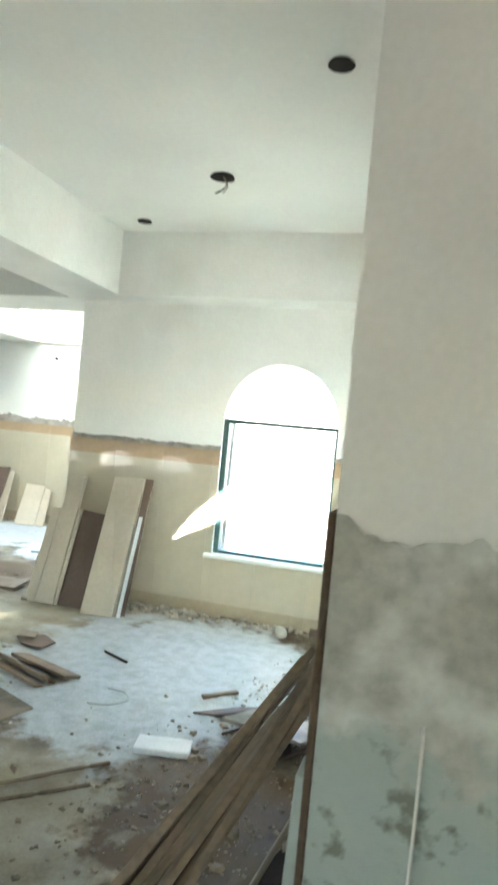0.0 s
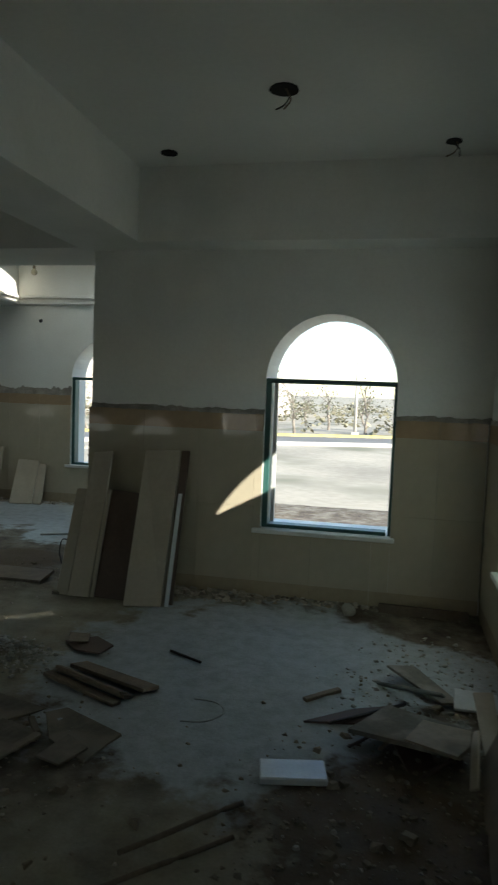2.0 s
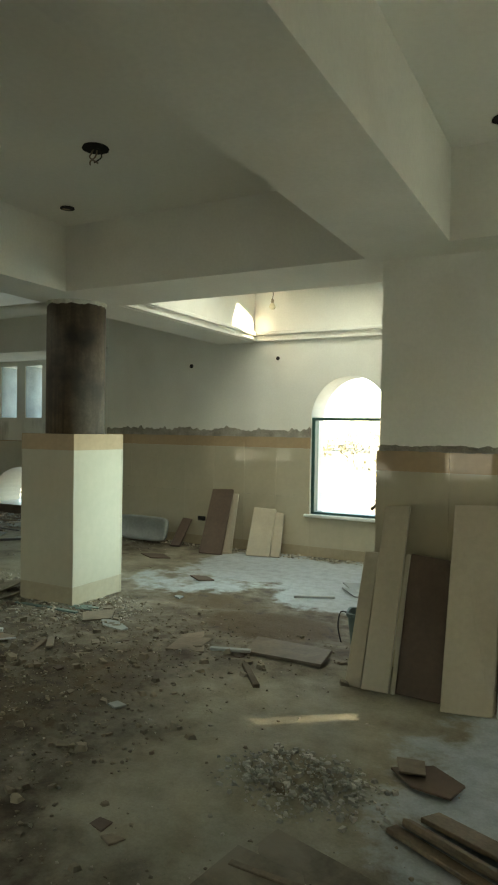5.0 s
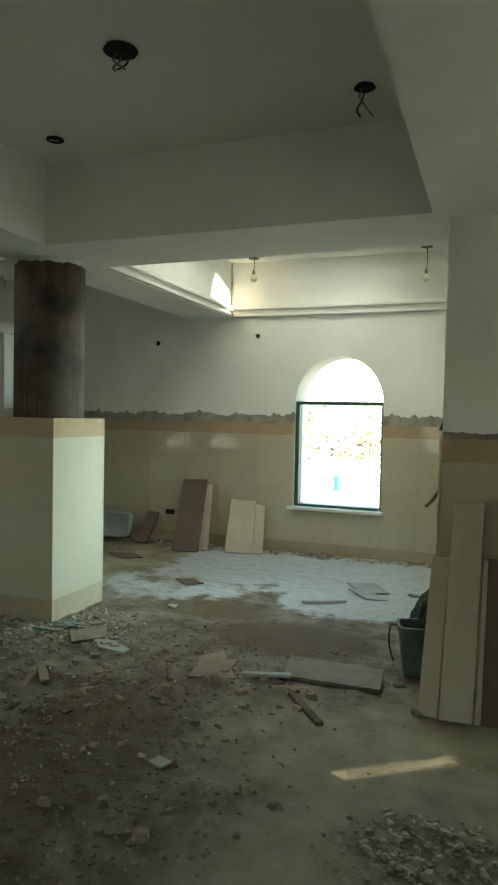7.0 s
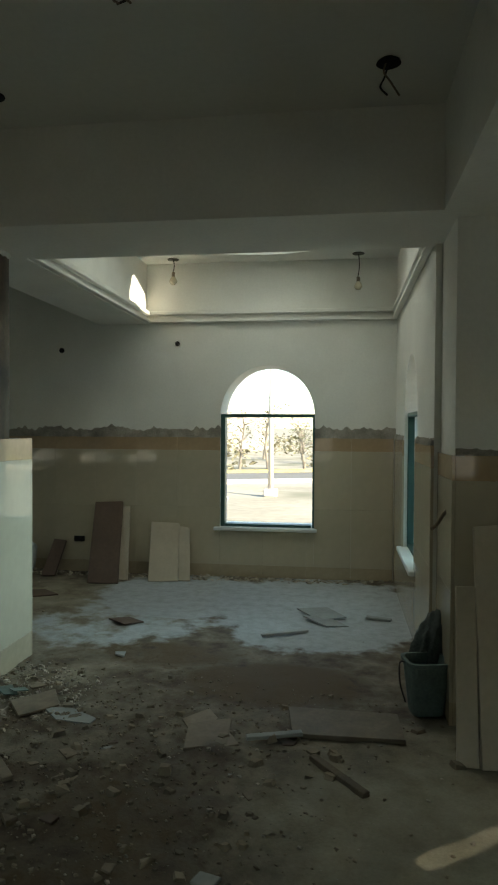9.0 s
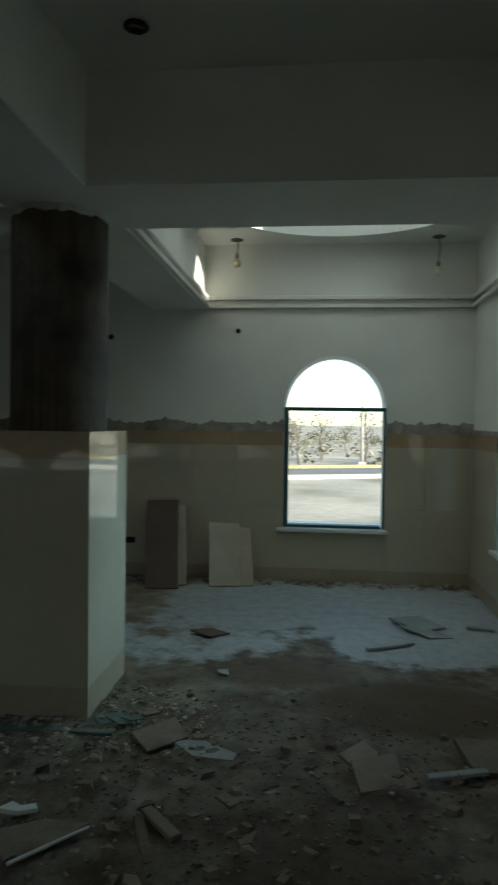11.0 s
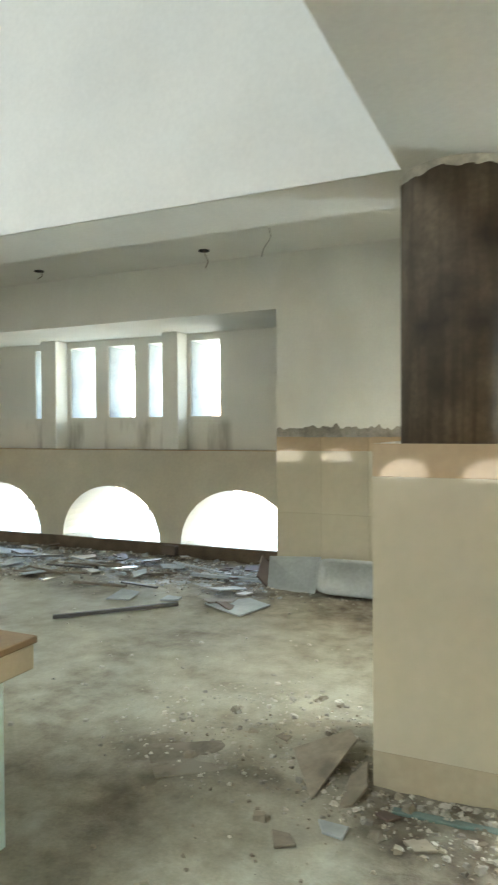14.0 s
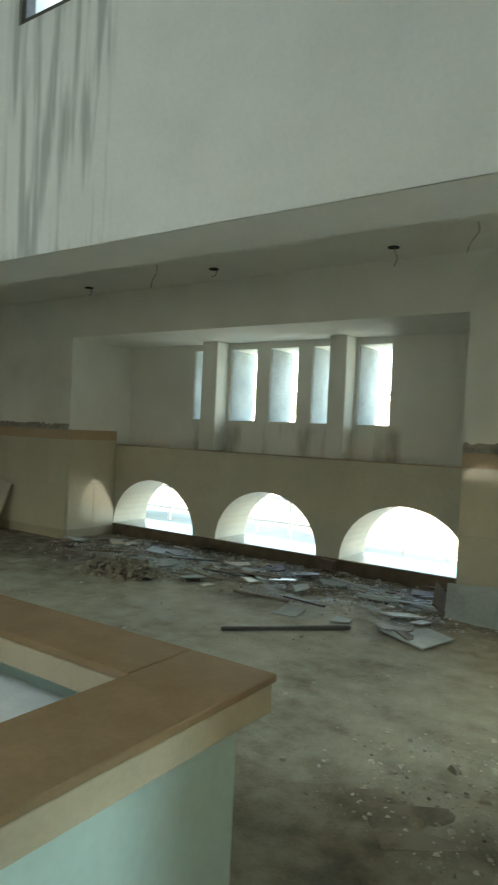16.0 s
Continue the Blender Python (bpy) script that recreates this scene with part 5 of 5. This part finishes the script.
rubble("rubble_ledge", 420, 13, 0.028, CHIP, lambda x, y: blob(x, y, -1.1, 4.66, 1.2, 0.07), (-2.4, 0.1, 4.45, 4.72))
rubble("rubble_corner", 480, 14, 0.022, GREYCHIP, lambda x, y: blob(x, y, -0.2, 3.3, 0.4, 0.75), (-0.8, 0.18, 2.4, 4.4))
rubble("rubble_trodden", 380, 15, 0.022, DIRTCHIP, lambda x, y: blob(x, y, -0.55, 1.95, 0.5, 0.7), (-1.3, 0.1, 1.1, 2.9))
rubble("rubble_back", 700, 6, 0.035, CHIP, lambda x, y: blob(x, y, -5.0, 7.95, 2.6, 0.12), (-7.9, -3.0, 7.75, 8.04))
rubble("rubble_foot", 900, 7, 0.026, CHIP, lambda x, y: blob(x, y, -5.65, 4.8, 0.75, 0.4), (-6.7, -4.9, 4.3, 5.5))

rubble("rubble_grey", 700, 8, 0.026, GREYCHIP, lambda x, y: blob(x, y, -2.72, 3.08, 0.34, 0.24), (-3.2, -2.2, 2.7, 3.5), lambda x, y: 0.02 * blob(x, y, -2.72, 3.08, 0.3, 0.2))
rubble("rubble_clods", 1100, 9, 0.05, DIRTCHIP, lambda x, y: rough_at(x, y) ** 2 * (1 - max(dust_at(x, y), screed_at(x, y))), (-7.2, 0.1, 1.0, 5.9))
rubble("rubble_shards", 300, 10, 0.06, GREYSLAB, lambda x, y: blob(x, y, -10.3, 8.2, 3.0, 0.75), (-13.1, -7.4, 7.2, 8.9))

rubble("rubble_heap", 420, 11, 0.07, DIRTCHIP, lambda x, y: blob(x, y, -11.3, 7.15, 0.45, 0.3), (-12.2, -10.3, 6.6, 7.7), lambda x, y: 0.13 * blob(x, y, -11.3, 7.15, 0.4, 0.28))
rs = random.Random(12)
for k in range(14):
    x, y, an, L = rs.uniform(-12.6, -7.8), rs.uniform(7.2, 8.6), rs.uniform(-0.5, 0.5), rs.uniform(0.3, 0.9)
    z = rs.uniform(0.03, 0.09)
    beam_between("slat", (x, y, z), (x + L * math.cos(an), y + L * math.sin(an), z + rs.uniform(-0.01, 0.03)), 0.03, 0.018, rs.choice((GREYSLAB, WOOD, METAL)),
                 "thin broken slat in the rubble by the arches", "slat", "slats")

# lumps and plank at the window wall
lump = bmesh.new()
bmesh.ops.create_icosphere(lump, subdivisions=3, radius=0.052)
for v in lump.verts:
    v.co *= 1 + 0.5 * noise.noise(v.co * 14)
    v.co.z = v.co.z * 0.9 + 0.05
ob = part("cement_lump", lump, GREYCHIP, smooth=False)
ob.matrix_basis = pose(-0.74, 4.47, 0)
tagged(ob, "grey lump of cement by the wall", "cement lump")
beam_between("plank", (-0.52, 4.60, 0.03), (0.12, 4.58, 0.03), 0.03, 0.10, WOOD, "brown plank lying along the wall", "plank", "stack of planks")

# stripped patch on the near pier
bm = bmesh.new()
cols = []
for i in range(41):
    x = 0.124 + 0.494 * i / 40
    topz = 1.425 - 0.1 * (x - 0.12) + 0.05 * noise.noise((x * 6, 1, 0)) + 0.02 * noise.noise((x * 30, 2, 0))
    col = []
    for j in range(31):
        z = topz * j / 30
        col.append(bm.verts.new((x, 0.69 - 0.012 - 0.008 * noise.noise((x * 12, z * 12, 4)), z)))
    cols.append(col)
for a, b in zip(cols, cols[1:]):
    for j in range(30):
        bm.faces.new((a[j], b[j], b[j + 1], a[j + 1]))
struct(part("trim_12", bm, BED, smooth=True), "stripped tile bed, patchy grey cement over grey-green marble", "wall patch")

struct(box("trim_14", 0.104, 0.1215, 0.684, 0.80, 0.0, 1.44, DARKBROWN, bevel=0.004), "dark broken edge of the tile bed on the pier", "mortar")
offcut = box("marble_offcut", -0.014, 0.014, -0.05, 0.05, 0.0, 0.86, MOSS, None, "", 0.004)
offcut.matrix_basis = pose(0.068, 0.75, 0.0, 0, 2, 0)
tagged(offcut, "grey-green marble offcut standing against the pier", "stone strip")

tube("plaster_drip", [(0.342, 0.668, 1.03), (0.341, 0.668, 0.86), (0.338, 0.668, 0.66), (0.334, 0.668, 0.30), (0.332, 0.668, 0.05)], 0.0035, PLASTER)
struct(bpy.data.objects["plaster_drip"], "thin white plaster run down the pier", "plaster run")

# ---- outside ----
outside = struct(box("ground", -3400, 3400, -3400, 3400, -0.75, -0.5, SAND), "pale sandy ground outside", "ground")
for nm, lo, hi, z0, z1, m_, lab, cat in (("road", -2.6, 2.6, -0.499, -0.47, ROAD, "grey tarmac road beyond the sandy plot", "road"),
                                         ("kerb_1", -2.9, -2.6, -0.5, -0.34, HOUSE, "pale concrete kerb of the road", "kerb"),
                                         ("kerb_2", 2.6, 2.9, -0.5, -0.34, YELLOW, "yellow painted kerb across the road", "kerb")):
    ob = struct(box(nm, -80, 80, lo, hi, z0, z1, m_), lab, cat)
    ob.matrix_basis = pose(-1, 31.5, 0, 0, 0, 24)


def tree(x, y, h, seed, spread=1.3, leaves=500):
    r = random.Random(seed)
    top = new("tree", None)
    top.matrix_basis = pose(x, y, -0.5)
    tagged(top, "thin young tree with sparse leaves", "tree", "trees outside")
    verts, faces = [], []

    def limb(p, q, r0, r1):
        k = 6
        d = (q - p).normalized()
        u = d.orthogonal().normalized()
        v = d.cross(u)
        b = len(verts)
        for c, rad in ((p, r0), (q, r1)):
            for j in range(k):
                a = 2 * math.pi * j / k
                verts.append(c + rad * (math.cos(a) * u + math.sin(a) * v))
        for j in range(k):
            faces.append((b + j, b + (j + 1) % k, b + k + (j + 1) % k, b + k + j))
    tips = []
    p = Vector((0, 0, 0))
    n = 5
    for i in range(n):
        q = p + Vector((r.uniform(-0.12, 0.12), r.uniform(-0.12, 0.12), h / n))
        limb(p, q, 0.09 * (1 - i / n * 0.7), 0.09 * (1 - (i + 1) / n * 0.7))
        if i >= 1:
            for _ in range(3):
                a = r.uniform(0, 6.28)
                e = q + Vector((math.cos(a) * spread * r.uniform(0.4, 1), math.sin(a) * spread * r.uniform(0.4, 1), r.uniform(0.2, 0.9)))
                limb(q, e, 0.03, 0.01)
                tips.append((q + e) / 2)
                tips.append(e)
        p = q
    tips.append(p)
    obj("trunk", verts, faces, BARK, top, smooth=True)
    lv, lf = [], []
    for _ in range(leaves):
        c = r.choice(tips) + Vector((r.gauss(0, 0.22), r.gauss(0, 0.22), r.gauss(0, 0.22)))
        a, s, t = r.uniform(0, 6.28), r.uniform(0.05, 0.11), r.uniform(-0.8, 0.8)
        u = Vector((math.cos(a), math.sin(a), t)) * s
        w = Vector((-math.sin(a), math.cos(a), r.uniform(-0.6, 0.6))) * s * 0.45
        b = len(lv)
        lv.extend((c - u, c + w, c + u, c - w))
        lf.append((b, b + 1, b + 2, b + 3))
    obj("crown", lv, lf, LEAF, top)


rt = random.Random(8)
for k in range(46):
    x = -28 + 1.1 * k + rt.uniform(-0.7, 0.7)
    tree(x, 36 + 0.42 * x + rt.uniform(0, 16), rt.uniform(1.5, 2.9), 20 + k, 0.75, 200)


def scrub():
    """Dry bushes of the open land across the road."""
    r = random.Random(77)
    v, f = [], []
    for _ in range(420):
        x = r.uniform(-60, 40)
        y = 37 + 0.42 * x + r.uniform(0, 60) if x > -40 else r.uniform(25, 70)
        w, h = r.uniform(0.5, 1.6), r.uniform(0.4, 1.5)
        for _ in range(26):
            c = Vector((x + r.gauss(0, w * 0.5), y + r.gauss(0, w * 0.5), -0.5 + h * r.random()))
            s, t, e = r.uniform(0.10, 0.24), r.uniform(0, 6.28), r.uniform(-0.7, 0.7)
            u = Vector((math.cos(t), math.sin(t), e)) * s
            q = Vector((-math.sin(t) * 0.5, math.cos(t) * 0.5, r.uniform(0.2, 0.8))) * s
            k = len(v)
            v.extend((c - u, c - q * 0.6, c + u, c + q))
            f.append((k, k + 1, k + 2, k + 3))
    tagged(obj("scrub", v, f, SCRUB), "dry olive scrub across the road", "bushes", kind="stuff")


SCRUB = mat("dry_scrub", (0.22, 0.20, 0.13), 0.9, 0.2, 1, 8, 0.0, island=0.45)
scrub()


def street_pole(x, y, h):
    top = new("street_pole", None)
    top.matrix_basis = pose(x, y, -0.5)
    tagged(top, "slim pale street pole by the road", "pole", "street poles")
    bm = bmesh.new()
    bmesh.ops.create_cone(bm, cap_ends=True, segments=10, radius1=0.09, radius2=0.05, depth=h)
    bmesh.ops.translate(bm, vec=(0, 0, h / 2), verts=bm.verts)
    part("shaft", bm, HOUSE, top, smooth=True)
    part("foot", box_bm(-0.2, 0.2, -0.2, 0.2, 0, 0.25, 0.03), HOUSE, top)


for x, y in ((-5.6, 21.2), (-2.2, 35), (1.5, 36.5), (-9.0, 31), (-13.5, 28.5), (4.6, 25.4)):
    street_pole(x, y, 5.0)


def house(x, y, w, d, h, seed):
    r = random.Random(seed)
    top = new("house", None)
    top.matrix_basis = pose(x, y, -0.5)
    tagged(top, "low pale house far across the road", "house", "far houses")
    part("wall", box_bm(-w / 2, w / 2, -d / 2, d / 2, 0, h), HOUSE, top)
    part("roof", box_bm(-w / 2 - 0.2, w / 2 + 0.2, -d / 2 - 0.2, d / 2 + 0.2, h, h + 0.3, 0.03), HOUSE, top)
    for i in range(int(w / 2.5)):
        for z in np.arange(1.0, h - 1.4, 3.0):
            part("window", box_bm(-w / 2 + 1 + i * 2.5, -w / 2 + 2.1 + i * 2.5, -d / 2 - 0.04, -d / 2 + 0.02, z, z + 1.3, 0.01), HOUSEWIN, top)


for k, (x, w, h) in enumerate(((-34, 14, 6.0), (-16, 10, 3.4), (16, 12, 3.6))):
    house(x, 62 + 5 * (k % 2), w, 9, h, k)


def fence():
    top = new("fence", None)
    top.matrix_basis = pose(-32.2, 13.5, -0.5)
    tagged(top, "low pale railing along the plot", "fence")
    for i in range(34):
        part("post", box_bm(i * 0.8 - 0.03, i * 0.8 + 0.03, -0.03, 0.03, 0, 0.8), HOUSE, top)
    part("rail", box_bm(-0.1, 26.6, -0.025, 0.025, 0.72, 0.78), HOUSE, top)
    part("rail", box_bm(-0.1, 26.6, -0.02, 0.02, 0.25, 0.30), HOUSE, top)


fence()
bm = bmesh.new()
bmesh.ops.create_cone(bm, cap_ends=True, segments=16, radius1=0.09, radius2=0.11, depth=0.4)
bmesh.ops.translate(bm, vec=(0, 0, 0.2), verts=bm.verts)
bin_ = part("litter_bin", bm, mat("blue_plastic", (0.03, 0.25, 0.6), 0.5, 0.1))
bin_.matrix_basis = pose(-6.8, 19.4, -0.5)
tagged(bin_, "bright blue plastic barrel on the plot", "barrel")

# ---- tiles, last ----
dado(wall_1, 'x', -2.90, 0.198, 4.74, -1, [gap(W1)], top=1.44)
dado(wall_1, 'y', 4.725, 5.25, -2.90, -1, top=1.44)
dado(wall_2, 'x', -7.99, -2.962, 8.07, -1, [gap(W2)], top=1.48)
dado(wall_3, 'y', 1.9, 4.718, 0.22, -1, [gap(WR)], top=1.44)
dado(wall_4, 'y', 5.25, 8.05, -2.94, -1, [gap(WS)], top=1.48)
dado(wall_8, 'x', -16.0, -13.3, 8.07, -1)
dado(wall_8, 'y', 8.07, 8.93, -13.3, 1)
dado(pillar, 'x', -6.22, -5.60, 4.78, -1, width=0.63, rows=PILLAR_ROWS)
dado(pillar, 'x', -6.22, -5.60, 5.41, 1, width=0.63, rows=PILLAR_ROWS)
dado(pillar, 'y', 4.78, 5.41, -5.62, 1, width=0.64, rows=PILLAR_ROWS)
dado(pillar, 'y', 4.78, 5.41, -6.20, -1, width=0.64, rows=PILLAR_ROWS)
struct(box("trim_13", -6.215, -5.605, 4.765, 5.425, 1.49, 1.502, BORDER), "tan stone cap of the column foot", "cap")
